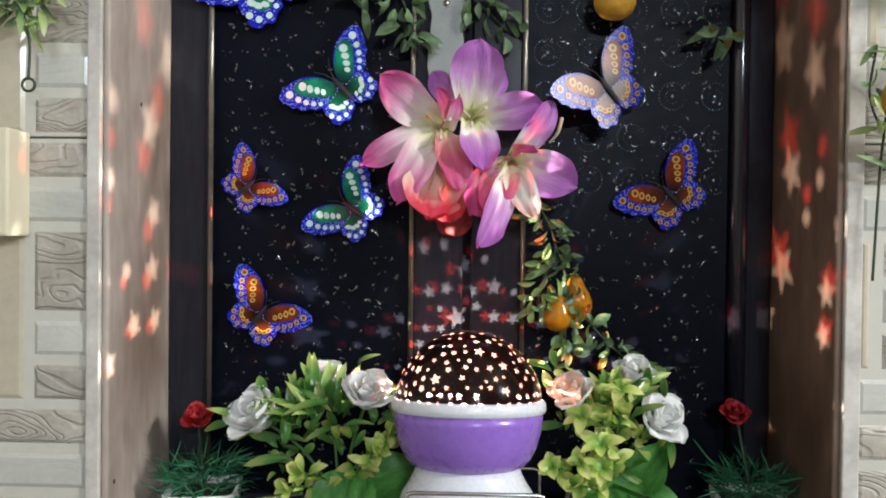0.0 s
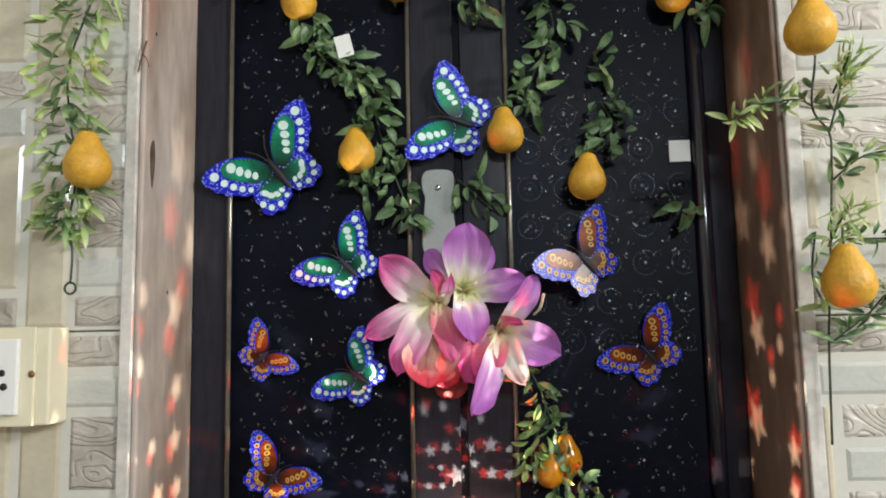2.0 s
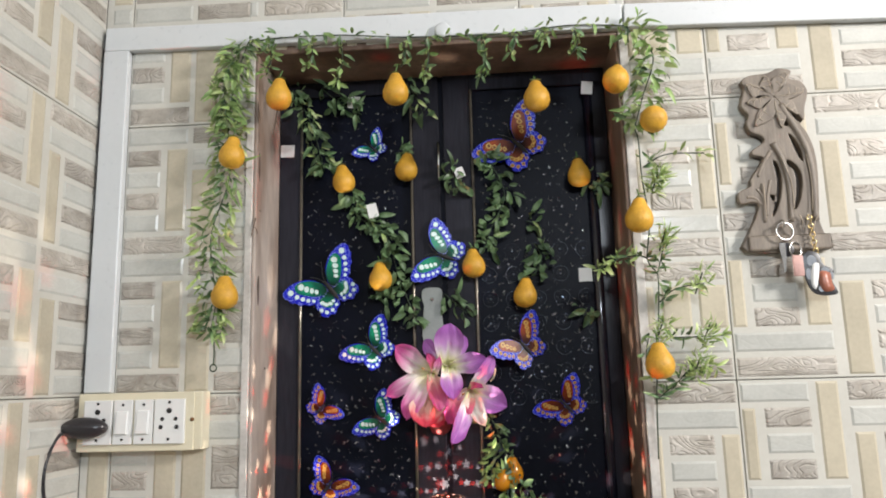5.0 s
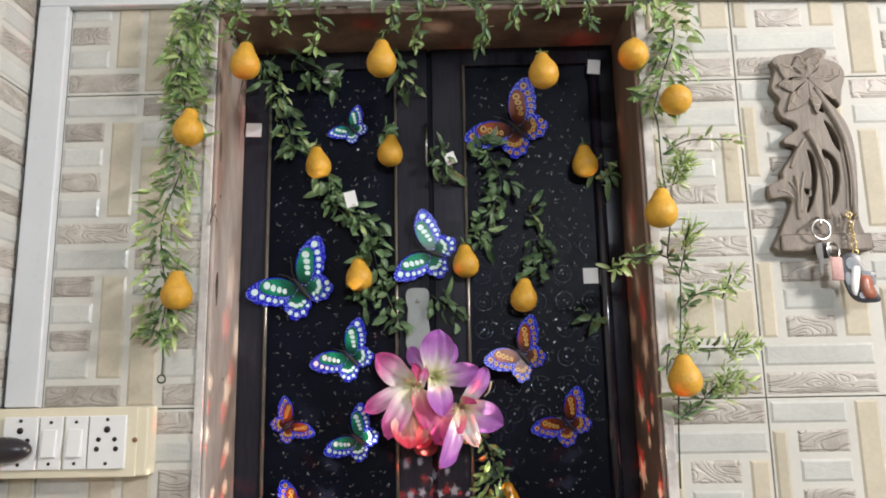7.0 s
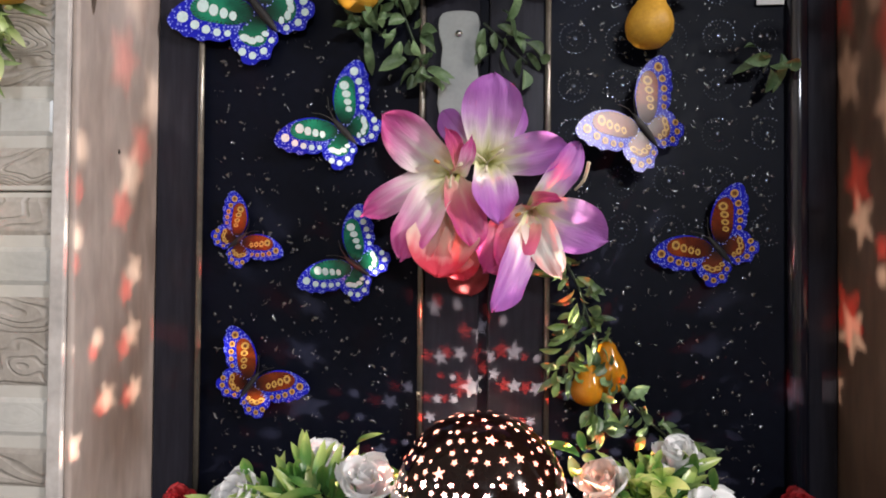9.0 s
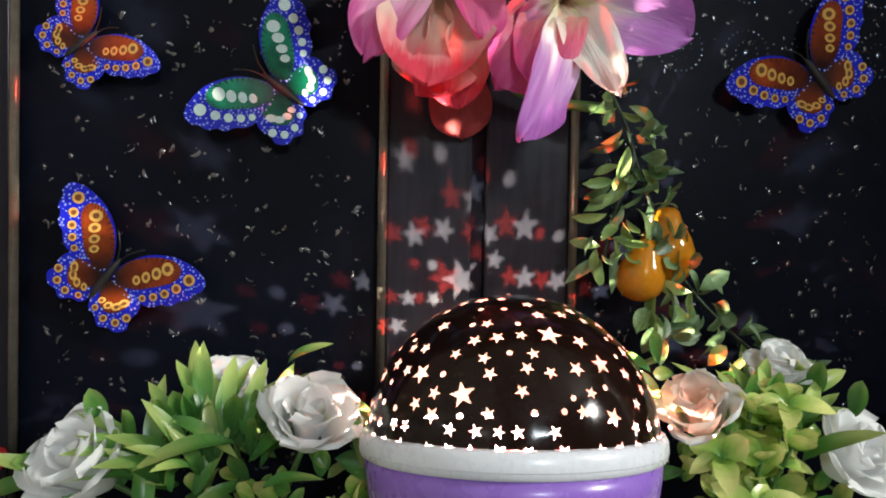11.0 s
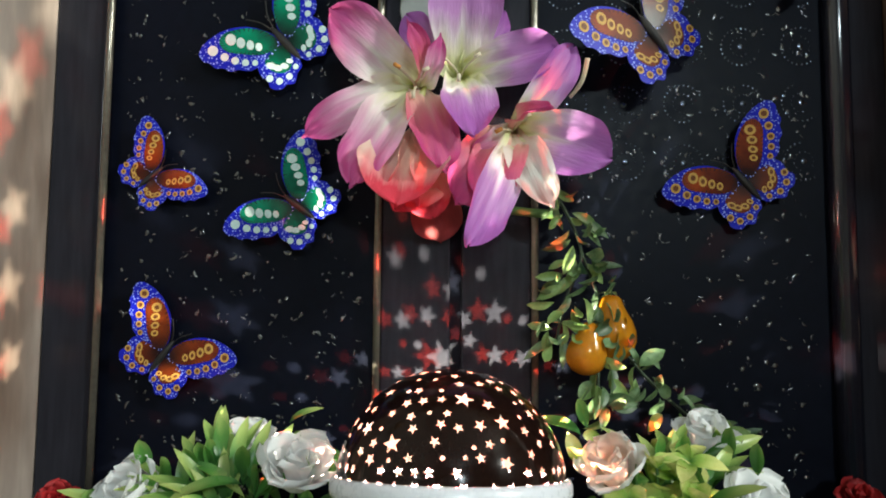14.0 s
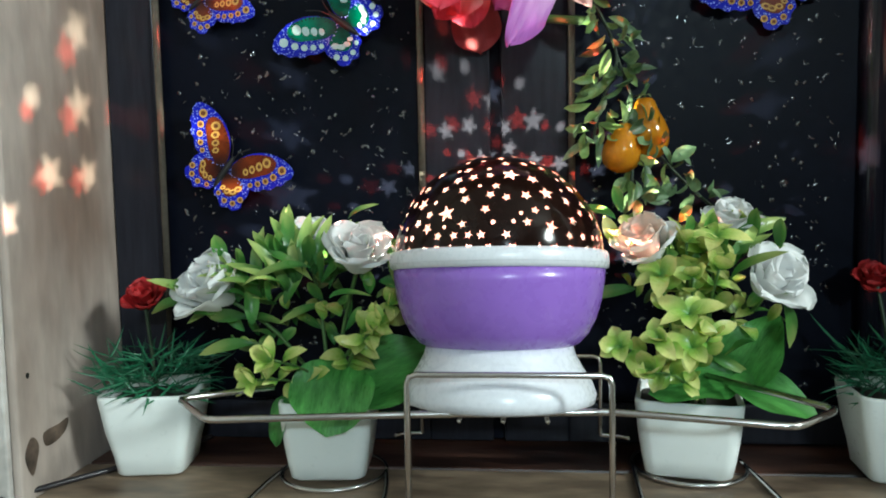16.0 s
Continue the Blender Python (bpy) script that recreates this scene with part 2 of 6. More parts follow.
DOOR_BLACK = mat("door_black", (0.0030, 0.0040, 0.0095), 0.42, var=0.25, scale=6, fine=150, bump=0.03, spec=0.085)
RING_BLACK = mat("ring_black", (0.080, 0.092, 0.118), 0.17, metal=1.0, var=0.2, bump=0)
DOT_BLACK = mat("embossed_black", (0.008, 0.008, 0.013), 0.20, var=0.25, bump=0, spec=0.5)
DOT_BLACK.node_tree.nodes["Principled BSDF"].inputs["IOR"].default_value = 2.2
STILE_BLACK = mat("stile_black", (0.020, 0.020, 0.027), 0.22, spec=0.12, var=0.25, scale=5, fine=80, bump=0.06, streak=(3, 3, 0.3))
GLOSS_BLACK = mat("gloss_black", (0.012, 0.012, 0.02), 0.16, var=0.2, scale=6, bump=0.04, spec=0.7)
BEAD = mat("bead", (0.19, 0.17, 0.14), 0.2, metal=0.6, var=0.2, bump=0.05)
STEEL = mat("steel_wire", (0.62, 0.61, 0.6), 0.22, metal=1.0, var=0.06, bump=0.03)
BOLT_GREY = mat("bolt_enamel", (0.27, 0.29, 0.28), 0.4, var=0.08, bump=0.1)
PAPER = mat("paper", (0.75, 0.75, 0.74), 0.6, var=0.05, bump=0.1)
SIDE_PAINT = mat("room_paint", (0.36, 0.33, 0.29), 0.8, var=0.05, scale=2, fine=60, bump=0.1)
FLOOR_TILE = mat("floor_tile", (0.3, 0.27, 0.23), 0.3, var=0.1, scale=5, bump=0.03)

# ---- room ----
WALL, DOOR = 0.641, 0.772            # front of the tiles, face of the door panels
X0, X1, ZS, ZT = -0.270, 0.332, 1.058, 2.0   # opening between the jambs, sill and lintel
CORNER = -0.546                      # left wall
EDGE_L, EDGE_R = -0.288, 0.352       # outer edges of the plaster strips

floor = tagged(part("floor", boxed((CORNER - 0.2, -2.6, -0.1), (2.9, 0.95, 0)), FLOOR_TILE, smooth=False), "beige stone floor tiles of the room", "floor", kind="structure")
ceiling = tagged(part("ceiling", boxed((CORNER - 0.2, -2.6, 2.7), (2.9, 0.95, 2.8)), PLASTER, smooth=False), "plain white plastered ceiling", "ceiling", kind="structure")
wall_east = tagged(part("wall_east", boxed((2.7, -2.4, 0), (2.9, 0.75, 2.7)), SIDE_PAINT, smooth=False), "plain cream painted side wall", "wall", kind="structure")
wall_south = tagged(part("wall_south", boxed((CORNER - 0.2, -2.6, 0), (2.9, -2.4, 2.7)), SIDE_PAINT, smooth=False), "plain cream painted rear wall", "wall", kind="structure")

bm = bmesh.new()
BACK = 0.85
box(bm, (CORNER - 0.2, WALL + 0.005, 0), (EDGE_L + 0.003, BACK, 2.7))
box(bm, (EDGE_R - 0.003, WALL + 0.005, 0), (2.7, BACK, 2.7))
box(bm, (EDGE_L + 0.003, WALL + 0.005, ZT + 0.03), (EDGE_R - 0.003, BACK, 2.7))
box(bm, (EDGE_L + 0.003, WALL + 0.005, 0), (EDGE_R - 0.003, BACK, ZS - 0.03))
wall_north = tagged(part("wall_north", bm, JOINT, smooth=False), "cream brick-pattern ceramic tiled wall round a window niche", "wall", kind="structure")
wall_west = tagged(part("wall_west", boxed((CORNER - 0.2, -2.4, 0), (CORNER - 0.005, WALL, 2.7)), JOINT, smooth=False), "cream brick-pattern ceramic tiled side wall", "wall", kind="structure")
backing = tagged(part("wall_behind", boxed((EDGE_L - 0.1, BACK, 0.9), (EDGE_R + 0.1, BACK + 0.05, 2.2)), GROUT, smooth=False), "dark wall closing the niche behind the shutters", "wall", kind="structure")

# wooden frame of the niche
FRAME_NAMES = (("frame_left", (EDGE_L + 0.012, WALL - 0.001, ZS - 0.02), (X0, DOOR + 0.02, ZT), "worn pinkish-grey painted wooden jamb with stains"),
               ("frame_right", (X1, WALL - 0.001, ZS - 0.02), (EDGE_R - 0.014, DOOR + 0.02, ZT), "worn brown wooden jamb with shade in its tone, lit by star spots"),
               ("frame_top", (EDGE_L + 0.012, WALL - 0.001, ZT), (EDGE_R - 0.014, DOOR + 0.02, ZT + 0.029), "worn brown wooden lintel of the niche with shade in its tone"))
frames = [tagged(part(name, boxed(lo, hi, 0.002), JAMB_BROWN_SHADED if "brown" in label else JAMB, smooth=False), label, "frame", kind="structure") for name, lo, hi, label in FRAME_NAMES]
STAIN = mat("brown_stain", (0.06, 0.042, 0.03), 0.7, var=0.5, scale=60, second=(0.16, 0.115, 0.085))
for loop_ in (((0.651, 1.072), (0.645, 1.086), (0.652, 1.097), (0.659, 1.090), (0.656, 1.079)), ((0.665, 1.096), (0.666, 1.087), (0.676, 1.086), (0.688, 1.090), (0.692, 1.098), (0.681, 1.097)),
              ((0.660, 1.62), (0.652, 1.605), (0.658, 1.57), (0.664, 1.60)), ((0.652, 1.83), (0.648, 1.80), (0.655, 1.78), (0.657, 1.81))):
    part("stain", slab(spline([(u, v, 0) for u, v in loop_], 4, True), (), 0.0003, lambda u, v, d: (X0 + d, u, v)), STAIN, frames[0], "brown stain on the paint", smooth=False)
for y_, z_ in ((0.652, 1.138), (0.70, 1.47), (0.66, 1.73)):
    part("nail_hole", slab([(y_ + 0.0016 * math.cos(a), z_ + 0.002 * math.sin(a)) for a in (2 * math.pi * k / 8 for k in range(8))], (), 0.0004, lambda u, v, d: (X0 + d, u, v)), HOLE, frames[0], smooth=False)
for name, lo, hi in (("trim_left", (EDGE_L, WALL - 0.004, ZS - 0.03), (EDGE_L + 0.0118, WALL + 0.03, ZT + 0.005)),
                     ("trim_right", (EDGE_R - 0.0138, WALL - 0.004, ZS - 0.03), (EDGE_R, WALL + 0.03, ZT + 0.005))):
    tagged(part(name, boxed(lo, hi, 0.0012), EDGE, smooth=False), "rough whitish plaster strip beside the wooden frame", "trim", kind="structure")
sill = thing("sill", (0.03, 0.6, ZS), "brown wooden plank sill with dark grain", "sill", kind="structure")
for k, (a, b) in enumerate(((0.49, 0.579), (0.582, 0.711), (0.714, DOOR + 0.02))):
    lo_x, hi_x = (EDGE_L - 0.03, EDGE_R + 0.03) if b < WALL else (X0 + 0.001, X1 - 0.001)
    if a < WALL < b:
        lo_x, hi_x = X0 + 0.001, X1 - 0.001
    part("plank", boxed((lo_x - 0.03, a - 0.6, -0.025), (hi_x - 0.03, b - 0.6, 0), 0.002), SILL_SHADED if a > 0.7 else SILL_WOOD, sill, "red-brown rear plank with shade in its dark colour" if a > 0.7 else "", smooth=False)

# tile plates and the bricks moulded on them
ROW = 0.0375
# bricks of one tile: kind, left, right (metres), first row, rows
FULL = [("S", 0, 0.153, 0, 1), ("P", 0, 0.153, 1, 1), ("C", 0, 0.028, 2, 3), ("S", 0.033, 0.107, 2, 1), ("P", 0.033, 0.107, 3, 1), ("S", 0.033, 0.107, 4, 1), ("C", 0.111, 0.153, 2, 3), ("P", 0, 0.153, 5, 1),
        ("C", 0.163, 0.207, 0, 4), ("P", 0.211, 0.30, 0, 1), ("S", 0.211, 0.30, 1, 1), ("P", 0.211, 0.30, 2, 1), ("S", 0.211, 0.30, 3, 1), ("P", 0.157, 0.30, 4, 1), ("S", 0.157, 0.30, 5, 1),
        ("S", 0, 0.153, 6, 1), ("P", 0, 0.153, 7, 1), ("C", 0, 0.026, 8, 3), ("S", 0.033, 0.107, 8, 1), ("P", 0.033, 0.107, 9, 1), ("S", 0.033, 0.107, 10, 1), ("P", 0, 0.107, 11, 1), ("C", 0.111, 0.150, 8, 4),
        ("C", 0.160, 0.196, 6, 4), ("P", 0.201, 0.30, 6, 1), ("S", 0.201, 0.30, 7, 1), ("P", 0.201, 0.30, 8, 1), ("S", 0.201, 0.30, 9, 1), ("P", 0.157, 0.30, 10, 1), ("S", 0.157, 0.30, 11, 1)]
# bricks of the cut tiles between the niche and the first upright joint
STRIP = [("S", 0.15, 0.30, 0, 1), ("P", 0.15, 0.30, 1, 1), ("C", 0.15, 0.190, 2, 2), ("C", 0.195, 0.246, 2, 2), ("C", 0.251, 0.30, 2, 2), ("S", 0.15, 0.30, 4, 1), ("S", 0.15, 0.30, 5, 1), ("P", 0.15, 0.30, 6, 1),
         ("C", 0.15, 0.186, 7, 3), ("S", 0.190, 0.263, 7, 1), ("P", 0.190, 0.263, 8, 1), ("S", 0.190, 0.263, 9, 1), ("C", 0.267, 0.30, 7, 3), ("P", 0.15, 0.30, 10, 1), ("S", 0.15, 0.30, 11, 1)]
SIDE = [(k, a, b, r + 6 * h, n) for h in (0, 1) for k, a, b, r, n in (("S", 0, 0.110, 0, 1), ("P", 0, 0.064, 1, 1), ("S", 0, 0.064, 2, 1), ("P", 0, 0.064, 3, 1), ("S", 0, 0.064, 4, 1), ("P", 0, 0.110, 5, 1), ("C", 0.068, 0.110, 1, 4),
        ("C", 0.112, 0.158, 0, 4), ("S", 0.16, 0.215, 0, 1), ("P", 0.16, 0.215, 1, 1), ("S", 0.16, 0.215, 2, 2), ("P", 0.112, 0.215, 4, 1), ("S", 0.112, 0.215, 5, 1), ("C", 0.217, 0.258, 0, 6), ("C", 0.26, 0.30, 0, 4), ("S", 0.26, 0.30, 4, 1), ("P", 0.26, 0.30, 5, 1))]
KINDS = {"S": BRICK_STONE, "P": BRICK_PLAIN, "C": BRICK_CREAM}


def brick_mesh(bm, w, h, lift=0.0016, cut=0.0035):
    """A moulded brick in the u, v plane, its front towards -y."""
    back = [bm.verts.new((x, 0, z)) for x, z in ((-w / 2, -h / 2), (w / 2, -h / 2), (w / 2, h / 2), (-w / 2, h / 2))]
    c = min(cut, w / 3, h / 3)
    front = [bm.verts.new((x, -lift, z)) for x, z in ((-w / 2 + c, -h / 2 + c), (w / 2 - c, -h / 2 + c), (w / 2 - c, h / 2 - c), (-w / 2 + c, h / 2 - c))]
    bm.faces.new(front)
    for i in range(4):
        bm.faces.new((back[i], back[(i + 1) % 4], front[(i + 1) % 4], front[i]))


def lay_tiles(wall, to_world, u_joint, v_joint, u_range, v_range, regions, centre, design):
    """Tile plates 0.30 x 0.45 m and their bricks, clipped to the free regions of a wall."""
    plates, bricks = [], []
    for i in range(math.floor((u_range[0] - u_joint) / 0.3), math.ceil((u_range[1] - u_joint) / 0.3)):
        for j in range(math.floor((v_range[0] - v_joint) / 0.45), math.ceil((v_range[1] - v_joint) / 0.45)):
            u, v = u_joint + 0.3 * i, v_joint + 0.45 * j
            rects = [("T", u + 0.0008, v + 0.0008, u + 0.2992, v + 0.4492)]
            for kind, a, b, row, rows in design:
                rects.append((kind, u + a + 0.0035, v + row * ROW + 0.0045, u + b - 0.0035, v + (row + rows) * ROW - 0.0045))
            for kind, a, b, c, d in rects:
                for p, q, r, s in regions:
                    lo = (max(a, p), max(b, q))
                    hi = (min(c, r), min(d, s))
                    if hi[0] - lo[0] > 0.007 and hi[1] - lo[1] > 0.007:
                        (plates if kind == "T" else bricks).append((kind, (lo[0] + hi[0]) / 2, (lo[1] + hi[1]) / 2, round(hi[0] - lo[0], 4), round(hi[1] - lo[1], 4)))
    meshes = {}
    for kind, u, v, w, h in plates:
        key_ = (kind, w, h)
        if key_ not in meshes:
            me = bpy.data.meshes.new("tile")
            b2 = boxed((-w / 2, 0, -h / 2), (w / 2, 0.006, h / 2), 0.0008, 1)
            b2.to_mesh(me)
            b2.free()
            me.materials.append(TILE)
            meshes[key_] = me
        shared("tile", meshes[key_], wall, to_world(u, v))
    bricks.sort(key=lambda r: math.hypot(r[1] - centre[0], r[2] - centre[1]))
    rest = {k: bmesh.new() for k in KINDS}
    for n, (kind, u, v, w, h) in enumerate(bricks):
        if n < 300:
            key_ = (kind, w, h)
            if key_ not in meshes:
                me = bpy.data.meshes.new("brick")
                b2 = bmesh.new()
                brick_mesh(b2, w, h)
                b2.to_mesh(me)
                b2.free()
                me.materials.append(KINDS[kind])
                meshes[key_] = me
            shared("brick", meshes[key_], wall, to_world(u, v))
        else:
            b2 = bmesh.new()
            brick_mesh(b2, w, h)
            b2.transform(to_world(u, v))
            tmp = bpy.data.meshes.new("tmp")
            b2.to_mesh(tmp)
            b2.free()
            rest[kind].from_mesh(tmp)
            bpy.data.meshes.remove(tmp)
    for kind, b2 in rest.items():
        if len(b2.verts):
            tagged(part("brick_rows", b2, KINDS[kind], wall, smooth=False), kind="stuff")
        else:
            b2.free()

# ---- shutters ----


def one_dot(bm, x, z, y, a, r, span, thick):
    """A low embossed crescent: a half-sunk bead bent round a small arc."""
    n, m = 5, 5
    rings = []
    for i in range(n + 1):
        f = i / n
        t = a + span * (f - 0.5)
        cx, cz = x + r * math.cos(t) - r * math.cos(a), z + r * math.sin(t) - r * math.sin(a)
        w = thick * (0.25 + 0.75 * math.sin(math.pi * f))
        rings.append([bm.verts.new((cx + w * math.cos(q) * math.cos(t), y + 0.0001 - 0.32 * w * math.sin(q), cz + w * math.cos(q) * math.sin(t))) for q in (math.pi * k / (m - 1) for k in range(m))])
    for p, q in zip(rings, rings[1:]):
        for k in range(m - 1):
            bm.faces.new((p[k], p[k + 1], q[k + 1], q[k]))


def bump_dots(bm, x0, x1, z0, z1, y, rng, bare=0.2, pitch=0.0185):
    """Small embossed sprigs in staggered rows over a panel: one to four loose crescents each."""
    rows = int((z1 - z0) / (pitch * 0.8))
    cols = int((x1 - x0) / pitch)
    for r in range(rows):
        for c in range(cols + 1):
            x = x0 + (c + (0.5 if r % 2 else 0) + rng.uniform(-0.15, 0.15)) * pitch
            z = z0 + (r + 0.5 + rng.uniform(-0.15, 0.15)) * pitch * 0.8
            if not (x0 + 0.006 < x < x1 - 0.006) or rng.random() < bare:
                continue
            for k in range(rng.choice((2, 3, 4, 5))):
                one_dot(bm, x + rng.uniform(-0.0045, 0.0045), z + rng.uniform(-0.004, 0.004), y, rng.uniform(0, 6.28), rng.uniform(0.0015, 0.0045), rng.uniform(0.6, 1.7), 0.0004 + 0.0015 * rng.random() ** 3.0)


def bead_dot(bm, x, z, y, r, high, m=6):
    """One low round bead of the embossing."""
    low = [bm.verts.new((x + r * math.cos(a), y + 0.0001, z + r * math.sin(a))) for a in (2 * math.pi * k / m for k in range(m))]
    mid = [bm.verts.new((x + 0.6 * r * math.cos(a), y - high * 0.75, z + 0.6 * r * math.sin(a))) for a in (2 * math.pi * k / m for k in range(m))]
    tip = bm.verts.new((x, y - high, z))
    for k in range(m):
        n = (k + 1) % m
        bm.faces.new((low[k], low[n], mid[n], mid[k]))
        bm.faces.new((mid[k], mid[n], tip))


def beaded_rings(bm, x0, x1, z0, z1, cx, cz, rng, pitch=(0.0415, 0.0425)):
    """A lattice of medallions: a round boss, a fine inner ring and an outer ring of beads."""
    for i in range(-12, 13):
        for j in range(-14, 15):
            x, z = cx + i * pitch[0] + rng.uniform(-0.0008, 0.0008), cz + j * pitch[1] + rng.uniform(-0.0008, 0.0008)
            if not (x0 < x < x1 and z0 < z < z1):
                continue
            bead_dot(bm, x, z, 0.0, 0.0024, 0.0003, 10)
            for r, n, size in ((0.0068, 13, 0.0008), (0.0135, 25, 0.0011)):
                gap = rng.uniform(0, 6.28)
                for k in range(n):
                    a = 2 * math.pi * k / n
                    if math.cos(a - gap) > 0.75 and rng.random() < 0.6 or not x0 - 0.004 < x + r * math.cos(a) < x1 + 0.004:
                        continue
                    bead_dot(bm, x + r * math.cos(a), z + r * math.sin(a), 0.0, size * rng.uniform(0.7, 1.15), size * rng.uniform(0.05, 0.14))


def shutter(name, xa, xb, pa, pb, seed, medallion=()):
    """One leaf of the double shutter: stiles, rails, panel, beads and embossing."""
    door = thing(name, ((xa + xb) / 2, DOOR, ZS), "black glossy panelled wooden shutter with embossed panel", "shutter", "pair of shutters", "structure")
    ox, oz = (xa + xb) / 2, ZS
    top, bot = ZT - 0.001, ZS + 0.002
    F = -0.007

    def bx(n, lo, hi, m, bev=0.0015, label=""):
        return part(n, boxed((lo[0] - ox, lo[1], lo[2] - oz), (hi[0] - ox, hi[1], hi[2] - oz), bev), m, door, label, smooth=False)

    bx("panel", (pa, 0.0, bot + 0.03), (pb, 0.012, top - 0.03), DOOR_BLACK)
    bx("stile", (xa, F, bot), (pa, 0.012, top), STILE_BLACK)
    bx("stile", (pb, F, bot), (xb, 0.012, top), STILE_BLACK)
    bx("rail", (pa, F, bot), (pb, 0.012, bot + 0.03), STILE_BLACK)
    bx("rail", (pa, F, top - 0.03), (pb, 0.012, top), STILE_BLACK)
    for x, s in ((pa, 1), (pb, -1)):
        if x > 0.25:
            b = tube([(x + 0.006 - ox, F + 0.002, bot + 0.03 - oz), (x + 0.006 - ox, F + 0.002, top - 0.03 - oz)], 0.0088, 20)
            part("moulding", b, GLOSS_BLACK, door, "rounded glossy black moulding")
            continue
        b = tube([(x + s * 0.0025 - ox, F - 0.001, bot + 0.03 - oz), (x + s * 0.0025 - ox, F - 0.001, top - 0.03 - oz)], 0.0028, 10)
        part("bead", b, BEAD, door, "thin gilded bead along the panel")
    b = bmesh.new()
    bump_dots(b, pa + 0.008 - ox, pb - 0.008 - ox, 0.04, top - 0.04 - oz, 0.0, random.Random(seed), 0.26 if xa < 0 else 0.22)
    tagged(part("embossed_dots", b, DOT_BLACK, door), kind="stuff")
    if medallion:
        b = bmesh.new()
        beaded_rings(b, pa + 0.012 - ox, pb - 0.012 - ox, 1.385 - oz, 1.70 - oz, medallion[0] - ox, medallion[1] - oz, random.Random(seed + 1))
        tagged(part("medallions", b, RING_BLACK, door, "rows of embossed beaded ring medallions"), kind="stuff")
    return door


MID = 0.031
left_leaf = shutter("shutter", X0 + 0.001, MID - 0.004, -0.230, -0.022, 5, ())
shutter("shutter", MID + 0.004, X1 - 0.001, 0.084, 0.293, 9, (0.193, 1.453))

part("meeting_strip", boxed((MID - 0.0041 - left_leaf.location.x, 0.0, 0.002), (MID + 0.0036 - left_leaf.location.x, 0.012, ZT - 0.001 - ZS)), DOOR_BLACK, left_leaf, "sunken black strip between the two leaves", smooth=False)

# latch, handle and hinge straps on the shutters
latch = thing("door_latch", (0.008, DOOR - 0.007, 1.567), "pale grey enamelled latch plate on the shutter", "latch")
out = [(-0.009, 0.036), (0.009, 0.036), (0.014, 0.028), (0.0135, 0.014), (0.0115, 0.004), (0.0125, -0.012), (0.0135, -0.06), (-0.0125, -0.06), (-0.0125, -0.012), (-0.0115, 0.004), (-0.0135, 0.014), (-0.014, 0.028)]
part("plate", slab(spline([(x * 1.3, y, 0) for x, y in out], 3, True), (), 0.0045, lambda u, v, d: (u, -d, v), 0.001), BOLT_GREY, latch, smooth=False)
part("screw", slab([(0.003 * math.cos(a), 0.016 + 0.003 * math.sin(a)) for a in (2 * math.pi * k / 10 for k in range(10))], (), 0.0012, lambda u, v, d: (u, -0.0045 - d, v)), STEEL, latch)
bolt = thing("tower_bolt", (0.0255, DOOR - 0.008, 1.835), "slim steel bolt on the meeting stile", "bolt")
part("rod", tube([(0, -0.003, -0.035), (0, -0.003, 0.035)], 0.0022, 8), STEEL, bolt)

# paper tags stuck on the shutters
for x, z, w, h, tilt, y in ((-0.254, 1.867, 0.025, 0.023, 2, DOOR - 0.0085), (-0.131, 1.958, 0.023, 0.022, 4, DOOR - 0.003), (-0.092, 1.741, 0.018, 0.025, -14, DOOR - 0.036),
                            (0.063, 1.808, 0.017, 0.019, -20, DOOR - 0.02), (0.277, 1.618, 0.023, 0.024, 0, DOOR - 0.004), (0.298, 1.957, 0.020, 0.024, 6, DOOR - 0.017)):
    tag = tagged(part("paper_tag", boxed((-w / 2, -0.0004, -h / 2), (w / 2, 0.0004, h / 2)), PAPER, smooth=False), "small white square paper tag on the black shutter", "tag", "paper tags")
    tag.matrix_basis = pose(x, y, z, 0, tilt, 0)

# ---- fixtures on the wall ----


def trunking(name, a, b, width, depth, label):
    """A flat plastic cable duct from a to b on the wall, with a slightly lifted lid."""
    a, b = Vector(a), Vector(b)
    duct = thing(name, a, label, "cable duct", "white cable ducts")
    d = (b - a).normalized()
    n = Vector((0, -1, 0))
    s = d.cross(n)
    m = Matrix((( d[0], s[0], n[0]), (d[1], s[1], n[1]), (d[2], s[2], n[2]))).to_4x4()
    L = (b - a).length
    p = part("base", boxed((0, -width / 2, 0), (L, width / 2, depth * 0.6), 0.001), WHITE_PVC, duct, smooth=False)
    q = part("lid", boxed((0.0005, -width / 2 - 0.001, depth * 0.6), (L - 0.0005, width / 2 + 0.001, depth), 0.002), WHITE_PVC, duct, smooth=False)
    p.matrix_basis = q.matrix_basis = m
    return duct


trunking("cable_duct", (-0.5165, WALL - 0.001, 1.436), (-0.5165, WALL - 0.001, 2.0165), 0.042, 0.016, "white plastic cable duct running up the corner")
trunking("cable_duct", (CORNER + 0.008, WALL - 0.001, 2.0375), (0.345, WALL - 0.001, 2.0268), 0.041, 0.016, "white plastic cable duct above the niche")
trunking("cable_duct", (0.347, WALL - 0.001, 2.0268), (1.55, WALL - 0.001, 1.9946), 0.039, 0.016, "white plastic cable duct above the niche")
cord = thing("black_cable", (CORNER + 0.0055, WALL - 0.012, 1.43), "thin black cable tucked beside the duct", "cable")
part("wire", tube([(0, 0, 0), (0.0012, 0, 0.25), (-0.001, 0, 0.45), (0.001, 0, 0.62)], 0.0016, 6), RUBBER, cord)
